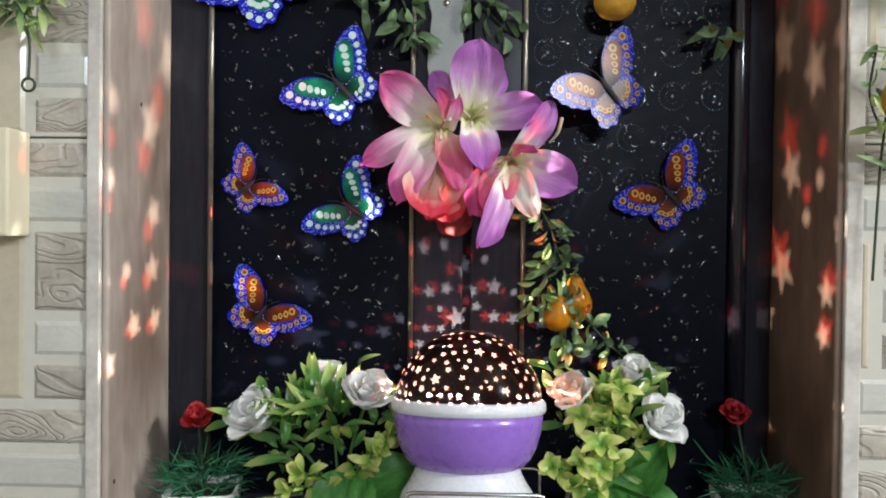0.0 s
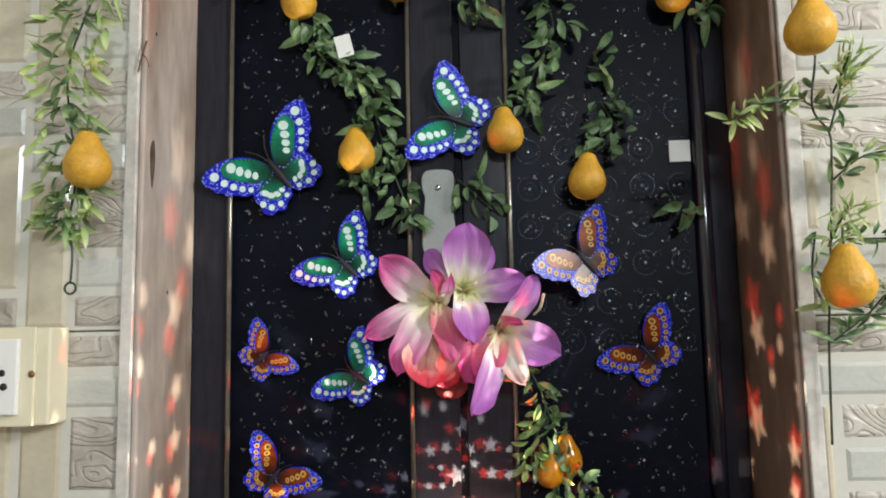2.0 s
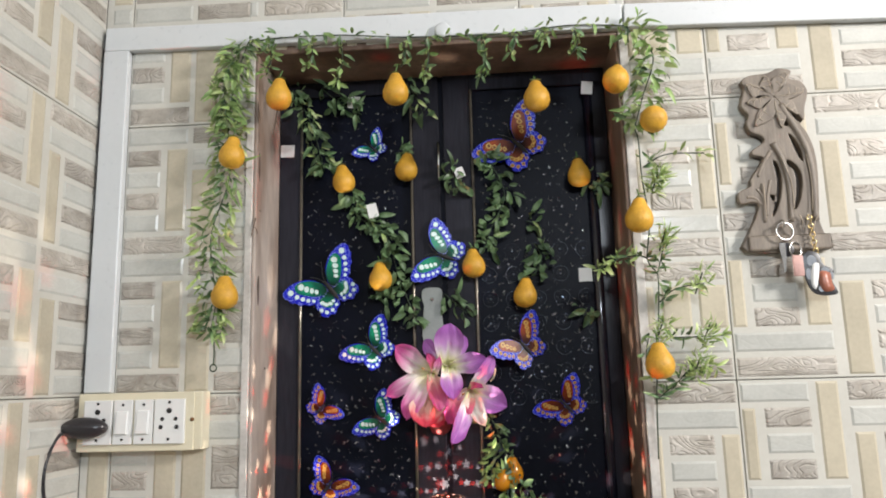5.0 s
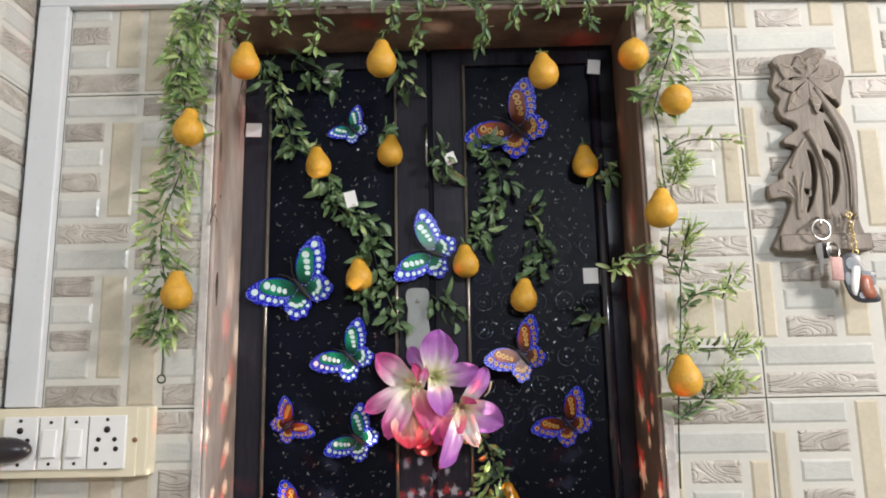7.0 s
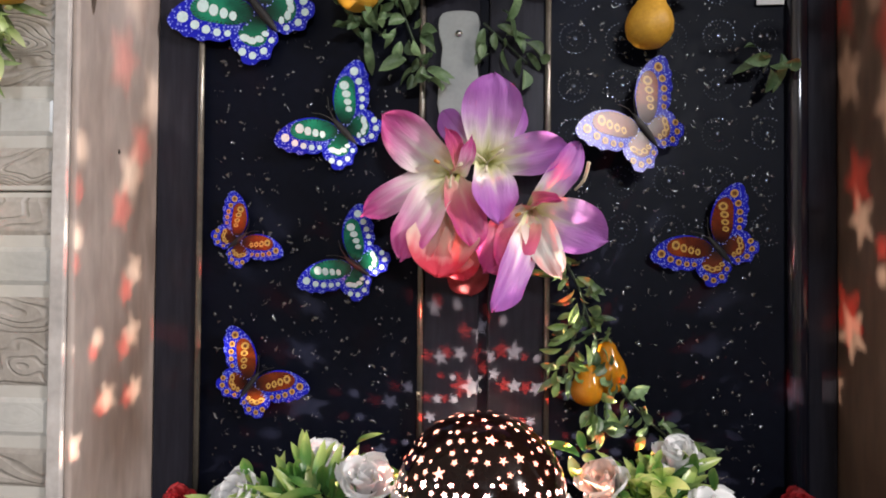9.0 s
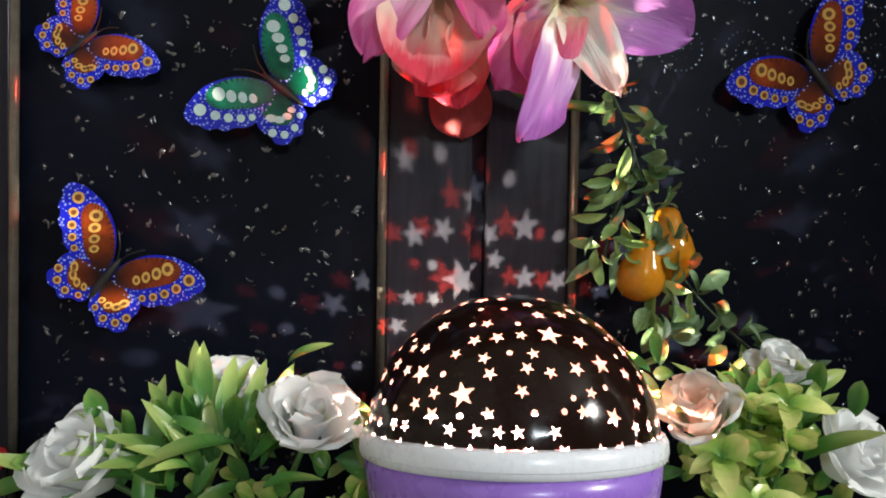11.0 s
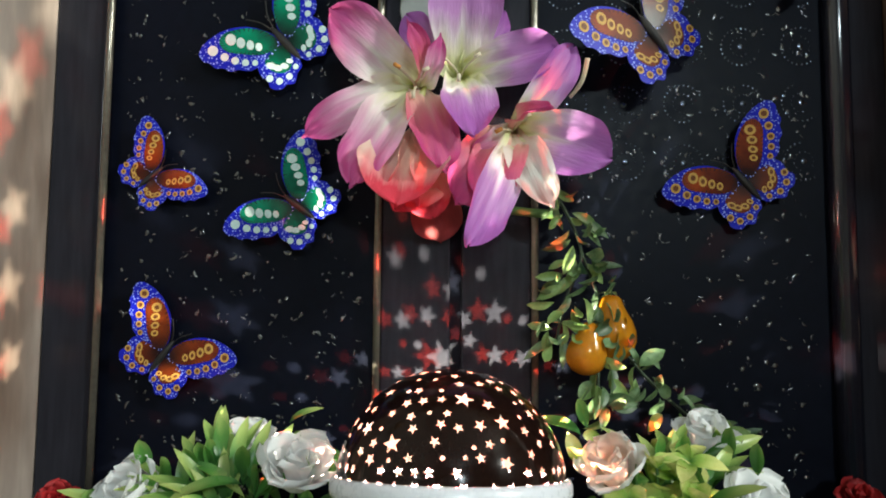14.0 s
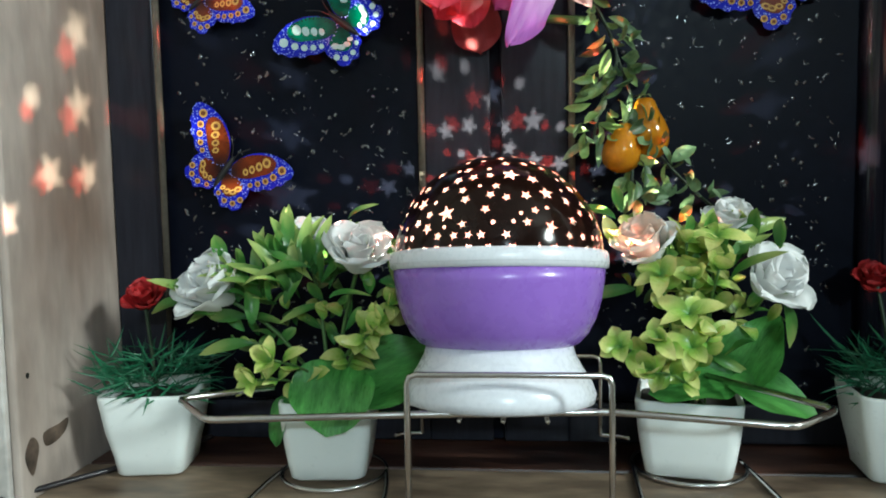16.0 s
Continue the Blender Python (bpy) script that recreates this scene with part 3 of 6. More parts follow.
knob = thing("wall_knob", (0.048, WALL - 0.017, 2.016), "round white plastic knob on the cable duct", "knob")
part("cap", slab([(0.013 * math.cos(a), 0.013 * math.sin(a)) for a in (2 * math.pi * k / 24 for k in range(24))], (), 0.009, lambda u, v, d: (u, -d, v), 0.003), WHITE_PVC, knob)


def disc(bm, x, z, r, y, n=14, depth=0.0006):
    b = slab([(x + r * math.cos(a), z + r * math.sin(a)) for a in (2 * math.pi * k / n for k in range(n))], (), depth, lambda u, v, d: (u, y - d, v))
    me = bpy.data.meshes.new("t")
    b.to_mesh(me)
    b.free()
    bm.from_mesh(me)
    bpy.data.meshes.remove(me)


board = thing("switch_board", (-0.4300, WALL, 1.3915), "cream plastic surface switch board with sockets and switches", "switch board")
part("box", boxed((-0.104, -0.031, -0.0435), (0.0925, 0.0, 0.0435), 0.002), BOARD_PVC, board, smooth=False)
part("cover", boxed((-0.1045, -0.034, -0.044), (0.0800, -0.031, 0.044), 0.001), BOARD_PVC, board, smooth=False)
b = bmesh.new()
disc(b, 0.078, 0.002, 0.0032, -0.0343)
part("screw_hole", b, mat("rust_screw", (0.25, 0.13, 0.06), 0.5, metal=0.5), board)


def socket(x, w, big):
    face = part("socket", boxed((x - w / 2, -0.0395, -0.0335), (x + w / 2, -0.034, 0.0335), 0.0012), SWITCH_WHITE, board, "white socket plate", smooth=False)
    for dx, dz, r in ((0, 0.016, 0.0042), (-0.0105, 0.0035, 0.003), (0.0105, 0.0035, 0.003), (-0.0125, -0.0085, 0.0033), (0.0125, -0.0085, 0.0033), (0, 0.0285, 0.0022), (0, -0.0265, 0.0022)):
        b = bmesh.new()
        disc(b, x + dx, dz, r, -0.0396)
        part("pin_hole", b, HOLE, face)


def rocker(x, w):
    face = part("switch", boxed((x - w / 2, -0.0385, -0.0335), (x + w / 2, -0.034, 0.0335), 0.0012), SWITCH_WHITE, board, "white switch plate", smooth=False)
    b = boxed((x - w / 2 + 0.005, -0.044, -0.018), (x + w / 2 - 0.006, -0.038, 0.017), 0.0012)
    for v in b.verts:
        if v.co.y < -0.04 and v.co.z > 0:
            v.co.y += 0.0035
    part("rocker", b, SWITCH_WHITE, face, smooth=False)
    for dz in (0.026, -0.026):
        b = bmesh.new()
        disc(b, x, dz, 0.0021, -0.0386)
        part("screw_hole", b, HOLE, face)


socket(-0.070, 0.045, False)
rocker(-0.0305, 0.030)
rocker(0.0025, 0.030)
socket(0.0435, 0.048, True)
plug = thing("plug", (-0.5135, WALL - 0.04, 1.3845), "black moulded mains plug pushed into the socket", "plug")
b = bmesh.new()
bmesh.ops.create_uvsphere(b, u_segments=24, v_segments=14, radius=1)
for v in b.verts:
    v.co = Vector((v.co.x * 0.037, v.co.y * 0.017 - 0.012, v.co.z * 0.0165))
part("body", b, RUBBER, plug)
path = spline([(-0.024, -0.012, -0.002), (-0.030, -0.030, -0.012), (-0.031, -0.052, -0.045), (-0.030, -0.056, -0.085), (-0.024, -0.045, -0.13), (-0.016, -0.028, -0.18), (-0.010, -0.012, -0.3), (-0.012, -0.006, -0.5)], 6)
part("flex", tube(path, 0.0024, 8), RUBBER, plug)

# carved wooden key holder
PLAQUE_WOOD = mat("carved_wood", (0.15, 0.118, 0.09), 0.5, var=0.22, scale=18, fine=140, bump=0.4, relief=0.001, second=(0.235, 0.195, 0.155), streak=(3, 3, 0.5))
PLAQUE_PALE = mat("carved_edge", (0.36, 0.30, 0.23), 0.55, var=0.2)
PLAQUE_DARK = mat("carved_groove", (0.05, 0.038, 0.03), 0.7, var=0.2)
PX, PZ = 0.5665, 1.624
plaque = thing("key_holder", (PX, WALL - 0.004, PZ), "carved brown wooden key holder with palm trees", "key holder")
outline = [(-0.0586, 0.0), (-0.0542, 0.029), (-0.0436, 0.050), (-0.0351, 0.072), (-0.0446, 0.078), (-0.0621, 0.076), (-0.0634, 0.0946), (-0.0449, 0.1033), (-0.0439, 0.1133), (-0.0341, 0.128), (-0.0206, 0.1484), (-0.0359, 0.1536), (-0.0362, 0.1621),
           (-0.0175, 0.1747), (-0.0197, 0.1843), (-0.036, 0.1922), (-0.0413, 0.2064), (-0.0368, 0.2201), (-0.0466, 0.2347), (-0.0434, 0.2503), (-0.0386, 0.2667), (-0.0424, 0.2776), (-0.0286, 0.2864), (-0.0009, 0.2889), (0.0176, 0.2964), (0.037, 0.2905),
           (0.0325, 0.2784), (0.0501, 0.2719), (0.0581, 0.2581), (0.0564, 0.2434), (0.0518, 0.2306), (0.0486, 0.2092), (0.0416, 0.2028), (0.052, 0.1832), (0.0587, 0.1563), (0.0599, 0.1234), (0.0567, 0.0818), (0.0539, 0.0449), (0.0602, 0.0202), (0.0632, 0.0)]


def blade(a, b, w, n=5):
    """A slim pointed slot from a to b."""
    a, b = Vector(a), Vector(b)
    d = b - a
    s = Vector((-d.y, d.x)).normalized()
    up = [a + d * (k / n) + s * w * math.sin(math.pi * k / n) + s * 0.005 * math.sin(math.pi * k / n) for k in range(n + 1)]
    dn = [a + d * (k / n) - s * w * math.sin(math.pi * k / n) + s * 0.004 * math.sin(math.pi * k / n) for k in range(n - 1, 0, -1)]
    return [tuple(p) for p in up + dn]


slots = [[(0.0216, 0.186), (0.0315, 0.1759), (0.0381, 0.1576), (0.0386, 0.1406), (0.0309, 0.1525), (0.0261, 0.1698)],
         [(-0.0066, 0.1433), (0.0005, 0.1361), (0.0036, 0.114), (0.0002, 0.0891), (-0.0086, 0.0646), (-0.0159, 0.0551), (-0.0084, 0.0812), (-0.0042, 0.106), (-0.0044, 0.1271)],
         [(0.0147, 0.1437), (0.0242, 0.1381), (0.0329, 0.1249), (0.0337, 0.1039), (0.0288, 0.0813), (0.0209, 0.0656), (0.0189, 0.0681), (0.0233, 0.0878), (0.0253, 0.1128), (0.0224, 0.1289), (0.0159, 0.1335)],
         [(0.010, 0.2178), (0.0189, 0.212), (0.023, 0.1988), (0.0146, 0.2019), (0.0107, 0.2091)], [(0.0284, 0.2261), (0.0383, 0.2194), (0.0459, 0.2059), (0.0406, 0.2045), (0.0325, 0.2137)],
         [(-0.0163, 0.0879), (-0.0095, 0.0863), (-0.0095, 0.0788), (-0.0147, 0.0807)]]
slots = [[tuple(p)[:2] for p in spline([(x, y, 0) for x, y in hole], 3, True)] for hole in slots]
body = slab([tuple(p)[:2] for p in spline([(x, y, 0) for x, y in outline], 3, True)], slots, 0.012, lambda u, v, d: (u, -d, v), 0.0018)
part("carving", body, PLAQUE_WOOD, plaque, smooth=False)
part("backing", slab([(x * 0.88, 0.006 + y * 0.95) for x, y in outline], (), 0.003, lambda u, v, d: (u, 0.003 - d, v)), PLAQUE_DARK, plaque, smooth=False)
HUB = (0.004, 0.248)
for x, z, w in ((-0.038, 0.272, 0.0115), (-0.040, 0.240, 0.012), (-0.031, 0.198, 0.012), (-0.006, 0.285, 0.011), (0.030, 0.287, 0.011), (0.054, 0.254, 0.0125), (0.040, 0.214, 0.008), (0.012, 0.193, 0.009)):
    cx, cz = HUB
    part("frond", slab(blade((cx, cz), (x * 0.97, cz + (z - cz) * 0.97), w, 10), (), 0.0034, lambda u, v, d: (u, -0.0118 - d, v), 0.0016), PLAQUE_WOOD, plaque, smooth=False)
    for k in (0.45, 0.68, 0.88):
        px, pz = cx + (x - cx) * k, cz + (z - cz) * k
        nx, nz = -(z - cz), x - cx
        f = 0.75 * w / math.hypot(nx, nz) * math.sin(math.pi * k) ** 0.5
        part("rib", tube(spline([(cx + (x - cx) * (k - 0.3), -0.0153, cz + (z - cz) * (k - 0.3)), (px - 0.3 * nx * f, -0.0156, pz - 0.3 * nz * f), (px + (x - cx) * 0.06 + nx * f, -0.0150, pz + (z - cz) * 0.06 + nz * f)], 4), 0.0006, 5), PLAQUE_PALE, plaque)
for pts, r in ((((0.012, 0.235), (0.030, 0.200), (0.046, 0.160), (0.0505, 0.110), (0.047, 0.045)), 0.0062), (((-0.004, 0.172), (0.008, 0.140), (0.0135, 0.100), (0.011, 0.045)), 0.0058), (((-0.027, 0.107), (-0.0265, 0.08), (-0.0285, 0.045)), 0.0036), (((-0.036, 0.099), (-0.029, 0.088), (-0.0255, 0.075)), 0.003), (((-0.014, 0.112), (-0.021, 0.085), (-0.024, 0.055)), 0.003), (((-0.052, 0.086), (-0.040, 0.084), (-0.030, 0.072)), 0.0028), (((-0.008, 0.160), (-0.022, 0.140), (-0.032, 0.118)), 0.0035)):
    part("trunk", tube(spline([(x, -0.0105, z) for x, z in pts], 5), r, 8, taper=0.85), PLAQUE_WOOD, plaque)
for pts in (((0.0430, 0.150), (0.0462, 0.105), (0.0425, 0.060)), ((0.0040, 0.150), (0.0160, 0.105), (0.0155, 0.062)), ((-0.0265, 0.104), (-0.0268, 0.060), (-0.0270, 0.050)), ((0.033, 0.03), (0.037, 0.045), (0.034, 0.056)), ((0.040, 0.028), (0.045, 0.044), (0.051, 0.052)), ((0.024, 0.034), (0.026, 0.046), (0.022, 0.054))):
    part("rib", tube(spline([(x, -0.0160, z) for x, z in pts], 4), 0.0007, 5), PLAQUE_PALE, plaque)
part("ledge", boxed((-0.0575, -0.0155, 0.0), (0.066, -0.011, 0.024), 0.003), PLAQUE_WOOD, plaque, smooth=False)
for x in (-0.005, 0.034):
    part("hook", tube(spline([(x, -0.010, 0.048), (x, -0.022, 0.044), (x, -0.024, 0.037), (x, -0.020, 0.034)], 5), 0.0013, 6), STEEL, plaque)

keys = thing("key_bunch", (PX - 0.005, WALL - 0.026, PZ + 0.040), "steel key ring with keys hanging from the hook", "keys")


def ring_at(x, y, z, r, tilt, thick=0.0016):
    m = Matrix.Translation((x, y, z)) @ Euler((0, 0, radians(tilt))).to_matrix().to_4x4()
    return tube([m @ Vector((r * math.cos(a), 0, r * math.sin(a))) for a in (2 * math.pi * k / 24 for k in range(24))], thick, 6, closed=True)


part("ring", ring_at(0, 0, -0.012, 0.0135, 10), STEEL, keys)
part("ring", ring_at(0.014, 0.003, -0.040, 0.0115, 25), STEEL, keys)
part("key", slab([(-0.004, -0.03), (0.004, -0.03), (0.004, -0.052), (0.002, -0.07), (0.0015, -0.074), (-0.0015, -0.074), (-0.0025, -0.052), (-0.005, -0.04)], (), 0.002, lambda u, v, d: (u - 0.006, -d, v)), STEEL, keys, smooth=False)
part("leather_tab", boxed((0.005, -0.006, -0.082), (0.021, -0.002, -0.050), 0.002), mat("pink_leather", (0.5, 0.3, 0.27), 0.6, var=0.2), keys)
part("fob", slab([(0.010 * math.cos(a) - 0.002, -0.04 + 0.011 * math.sin(a)) for a in (2 * math.pi * k / 16 for k in range(16))], (), 0.004, lambda u, v, d: (u + 0.004, 0.004 - d, v), 0.001), RUBBER, keys)
charm = thing("key_charm", (PX + 0.034, WALL - 0.026, PZ + 0.036), "grey and rust enamel charm on a gold chain", "charm")
GOLD = mat("gold_chain", (0.6, 0.45, 0.2), 0.3, metal=1.0)
for k in range(9):
    part("chain_link", ring_at(0.0004 * k, 0, 0.016 - 0.004 - 0.0065 * k, 0.0038, 80 if k % 2 else 5, 0.0008), GOLD, charm)
part("charm_plate", slab(spline([(-0.018, -0.048, 0), (-0.006, -0.04, 0), (0.006, -0.046, 0), (0.012, -0.062, 0), (0.026, -0.07, 0), (0.020, -0.084, 0), (0.028, -0.104, 0), (0.014, -0.108, 0), (-0.002, -0.106, 0), (-0.012, -0.096, 0), (-0.018, -0.074, 0)], 3, True), (), 0.003, lambda u, v, d: (u, -d, v), 0.0006), mat("dark_enamel", (0.03, 0.03, 0.035), 0.35, var=0.3, scale=60), charm)
GREY_ENAMEL = mat("grey_enamel", (0.22, 0.24, 0.27), 0.35, var=0.2, scale=60)
for cu, cv, ru, rv in ((-0.006, -0.055, 0.0075, 0.0085), (-0.012, -0.075, 0.004, 0.009), (0.012, -0.070, 0.006, 0.0045), (0.021, -0.079, 0.003, 0.006), (0.004, -0.098, 0.0045, 0.0045)):
    part("enamel_patch", slab([(cu + ru * math.cos(2 * math.pi * k / 14), cv + rv * math.sin(2 * math.pi * k / 14)) for k in range(14)], (), 0.0006, lambda u, v, d: (u, -0.003 - d, v)), GREY_ENAMEL, charm, smooth=False)
part("enamel_patch", slab(spline([(0.004, -0.072, 0), (0.018, -0.074, 0), (0.02, -0.088, 0), (0.022, -0.1, 0), (0.008, -0.102, 0), (0.002, -0.09, 0)], 3, True), (), 0.0008, lambda u, v, d: (u, -0.003 - d, v)), mat("rust_enamel", (0.36, 0.13, 0.08), 0.35, var=0.2), charm)
part("enamel_patch", slab(spline([(-0.006, -0.062, 0), (0.004, -0.06, 0), (0.002, -0.078, 0), (-0.004, -0.098, 0), (-0.01, -0.09, 0)], 3, True), (), 0.001, lambda u, v, d: (u, -0.003 - d, v)), SWITCH_WHITE, charm)

# ---- star lamp ----
LX, LY, LZ = 0.0335, 0.643, 1.131
PURPLE = mat("purple_plastic", (0.27, 0.135, 0.56), 0.28, var=0.04, scale=12, fine=150, bump=0.04, coat=0.2)
LAMP_WHITE = mat("lamp_white", (0.74, 0.76, 0.82), 0.28, var=0.03, scale=12, bump=0.03, coat=0.2)
DOME_DARK = mat("dome_dark", (0.010, 0.004, 0.003), 0.12, var=0.2, bump=0, spec=0.22)
pane = bpy.data.materials.new("clear_star")
pane.use_nodes = True
nt = pane.node_tree
nt.nodes.remove(nt.nodes["Principled BSDF"])
clear, milky, both = nt.nodes.new("ShaderNodeBsdfTransparent"), nt.nodes.new("ShaderNodeBsdfTranslucent"), nt.nodes.new("ShaderNodeMixShader")
milky.inputs[0].default_value = (0.95, 0.92, 0.85, 1)
both.inputs[0].default_value = 0.014
nt.links.new(clear.outputs[0], both.inputs[1])
nt.links.new(milky.outputs[0], both.inputs[2])
nt.links.new(both.outputs[0], nt.nodes["Material Output"].inputs[0])

lamp = thing("star_lamp", (LX, LY, LZ), "purple and white star projector lamp with a dark dome", "lamp")
lamp.rotation_euler = (radians(-8), 0, 0)   # it leans back a little on the wires
part("base", lathe([(0, -0.0055), (0.050, -0.0055), (0.0556, -0.0035), (0.0568, 0.001), (0.0545, 0.008), (0.049, 0.0165), (0.0450, 0.024), (0.0435, 0.030), (0, 0.030)], 64), LAMP_WHITE, lamp, "flared white plastic foot")
part("bowl", lathe([(0.030, 0.0262), (0.040, 0.0274), (0.0475, 0.0306), (0.053, 0.0366), (0.0575, 0.0454), (0.0605, 0.0553), (0.0623, 0.066), (0.063, 0.0745), (0.05, 0.0745)], 72), PURPLE, lamp, "purple plastic bowl")
part("rim_ring", lathe([(0.0632, 0.0735), (0.0648, 0.0745), (0.0654, 0.0775), (0.0652, 0.0815), (0.0640, 0.0838), (0.0622, 0.0842), (0.061, 0.082)], 72), LAMP_WHITE, lamp, "white ring below the dome")
part("inner_plate", lathe([(0, 0.0775), (0.0653, 0.0775), (0.0653, 0.0765), (0, 0.0765)], 72), LAMP_WHITE, lamp)
R, DZ = 0.0625, 0.0795
rng = random.Random(12)
spots = [(0.826, 1.734, 0.0053, 0.3), (0.704, 2.022, 0.0027, 0.2), (0.658, 1.862, 0.0028, 0.9), (0.555, 1.695, 0.0028, 0.5), (0.654, 1.584, 0.0026, 0.1), (0.637, 1.361, 0.0033, 0.7),   # turned to the shutters
         (0.935, 2.009, 0.0025, 0.4), (0.919, 1.877, 0.0024, 1.1), (0.818, 1.357, 0.0033, 0.6), (0.851, 1.182, 0.0031, 0.2), (0.742, 1.539, 0.0026, 0.8), (0.475, 1.940, 0.0012, 0.0), (0.787, 1.904, 0.0012, 0.0),
         (0.690, 1.170, 0.0012, 0.0), (0.503, 1.474, 0.0012, 0.0), (0.930, 2.190, 0.0026, 0.5), (0.524, 2.130, 0.0021, 0.3), (0.940, 0.998, 0.0026, 0.7),
         (0.772, -1.393, 0.0052, 0.3), (1.194, -2.046, 0.0052, 0.9), (1.073, -2.409, 0.0045, 0.1), (0.998, -1.035, 0.0045, 0.6), (1.329, -1.074, 0.0040, 0.2), (0.337, -2.36, 0.0038, 0.5), (1.114, -2.955, 0.0038, 0.8), (1.0, 0.2, 0.0048, 0.2), (1.15, 2.6, 0.0048, 0.4)]
taken = [(Vector((math.sin(th) * math.cos(a), math.sin(th) * math.sin(a), math.cos(th))), size) for th, a, size, turn in spots]
for ring, count in ((0.12, 4), (0.27, 9), (0.40, 14), (0.53, 19), (0.66, 24), (0.79, 28), (0.92, 32), (1.05, 35), (1.17, 38), (1.29, 40), (1.40, 41), (1.51, 36)):
    for k in range(count):
        size = rng.choice((0.0031, 0.0029, 0.0028, 0.0026, 0.0030, 0.0035, 0.0013, 0.0012)) if ring < 1.4 else rng.choice((0.0024, 0.0027))
        a = 2 * math.pi * (k + rng.uniform(-0.32, 0.32)) / count + ring * 9
        th = ring + rng.uniform(-0.04, 0.04) * (ring < 1.4)
        here = Vector((math.sin(th) * math.cos(a), math.sin(th) * math.sin(a), math.cos(th)))
        if 0.95 < a % 6.2832 < 2.4 and 0.43 < th < 1.0:
            continue
        if all((here - other).length * R > size + gap + 0.0013 for other, gap in taken):
            taken.append((here, size))
            spots.append((th, a, size, rng.uniform(0, 6.28)))


def star_loop(size, turn, round_=False):
    if round_:
        return [(size * math.cos(2 * math.pi * k / 8), size * math.sin(2 * math.pi * k / 8)) for k in range(8)]
    return [((size if k % 2 == 0 else size * 0.42) * math.cos(turn + math.pi * k / 5), (size if k % 2 == 0 else size * 0.42) * math.sin(turn + math.pi * k / 5)) for k in range(10)]


def on_dome(u, v, r=R):
    th = math.hypot(u, v)
    if th < 1e-9:
        return (0, 0, DZ + r)
    return (r * math.sin(th) * u / th, r * math.sin(th) * v / th, DZ + r * math.cos(th))


loops = []
for th, a, size, turn in spots:
    cu, cv = th * math.cos(a), th * math.sin(a)
    wide = th / max(math.sin(th), 0.05)
    loop = []
    for px, py in star_loop(size / R, turn, size < 0.002):
        er, et = px, py * wide
        loop.append((cu + er * math.cos(a) - et * math.sin(a), cv + er * math.sin(a) + et * math.cos(a)))
    loops.append(loop)
EDGE_TH = 1.565
border = [(EDGE_TH * math.cos(2 * math.pi * k / 90), EDGE_TH * math.sin(2 * math.pi * k / 90)) for k in range(90)]
grid = [(t * 0.11 * math.cos(2 * math.pi * k / (6 * t)), t * 0.11 * math.sin(2 * math.pi * k / (6 * t))) for t in range(1, 14) for k in range(6 * t)]
co, faces = sheet(border, loops, grid)
b = bmesh.new()
vs = [b.verts.new(on_dome(p[0], p[1])) for p in co]
for f in faces:
    b.faces.new([vs[i] for i in f])
bmesh.ops.delete(b, geom=[v for v in b.verts if not v.link_faces], context="VERTS")
bmesh.ops.recalc_face_normals(b, faces=b.faces[:])
dome = part("dome", b, DOME_DARK, lamp, "glossy dark dome printed with clear stars")
for loop in loops:
    c = Vector((sum(p[0] for p in loop) / len(loop), sum(p[1] for p in loop) / len(loop)))
    b = bmesh.new()
    mid = b.verts.new(on_dome(c[0], c[1], R - 0.0001))
    rim = [b.verts.new(on_dome(p[0], p[1], R - 0.0001)) for p in loop]
    for i in range(len(rim)):
        b.faces.new((mid, rim[i], rim[(i + 1) % len(rim)]))
    bmesh.ops.recalc_face_normals(b, faces=b.faces[:])
    part("star", b, pane, dome)
for name, colour, watts, at in (("star_bulb", (1.0, 0.84, 0.66), STAR_WATTS, (-0.0035, -0.003, 0.0925)), ("star_bulb", (1.0, 0.06, 0.035), RED_WATTS, (0.004, -0.002, 0.0925))):
    bulb = bpy.data.lights.new(name, "POINT")
    bulb.energy, bulb.color, bulb.shadow_soft_size = watts, colour, 0.0009
    new(name, bulb).location = Vector((LX, LY, LZ)) + Matrix.Rotation(radians(-8), 3, "X") @ Vector(at)

# ---- wire stand ----
stand = thing("wire_stand", (LX, 0.64, ZS), "polished steel wire plant stand with raised middle shelf", "plant stand")


def wire(pts, r=0.0017, name="wire", per=4, smooth=True):
    q = [(x - LX, y - 0.64, z - ZS) for x, y, z in pts]
    return part(name, tube(spline(q, per) if smooth else q, r, 8), STEEL, stand)


def bent(pts, r=0.005):
    """Corners of a wire path rounded off."""
    out = [Vector(pts[0])]
    for a, b, c in zip(pts, pts[1:], pts[2:]):
        a, b, c = Vector(a), Vector(b), Vector(c)
        p, q = b + (a - b).normalized() * r, b + (c - b).normalized() * r
        out += [p, (p + 2 * b + q) / 4, q]
    return [tuple(p) for p in out + [Vector(pts[-1])]]


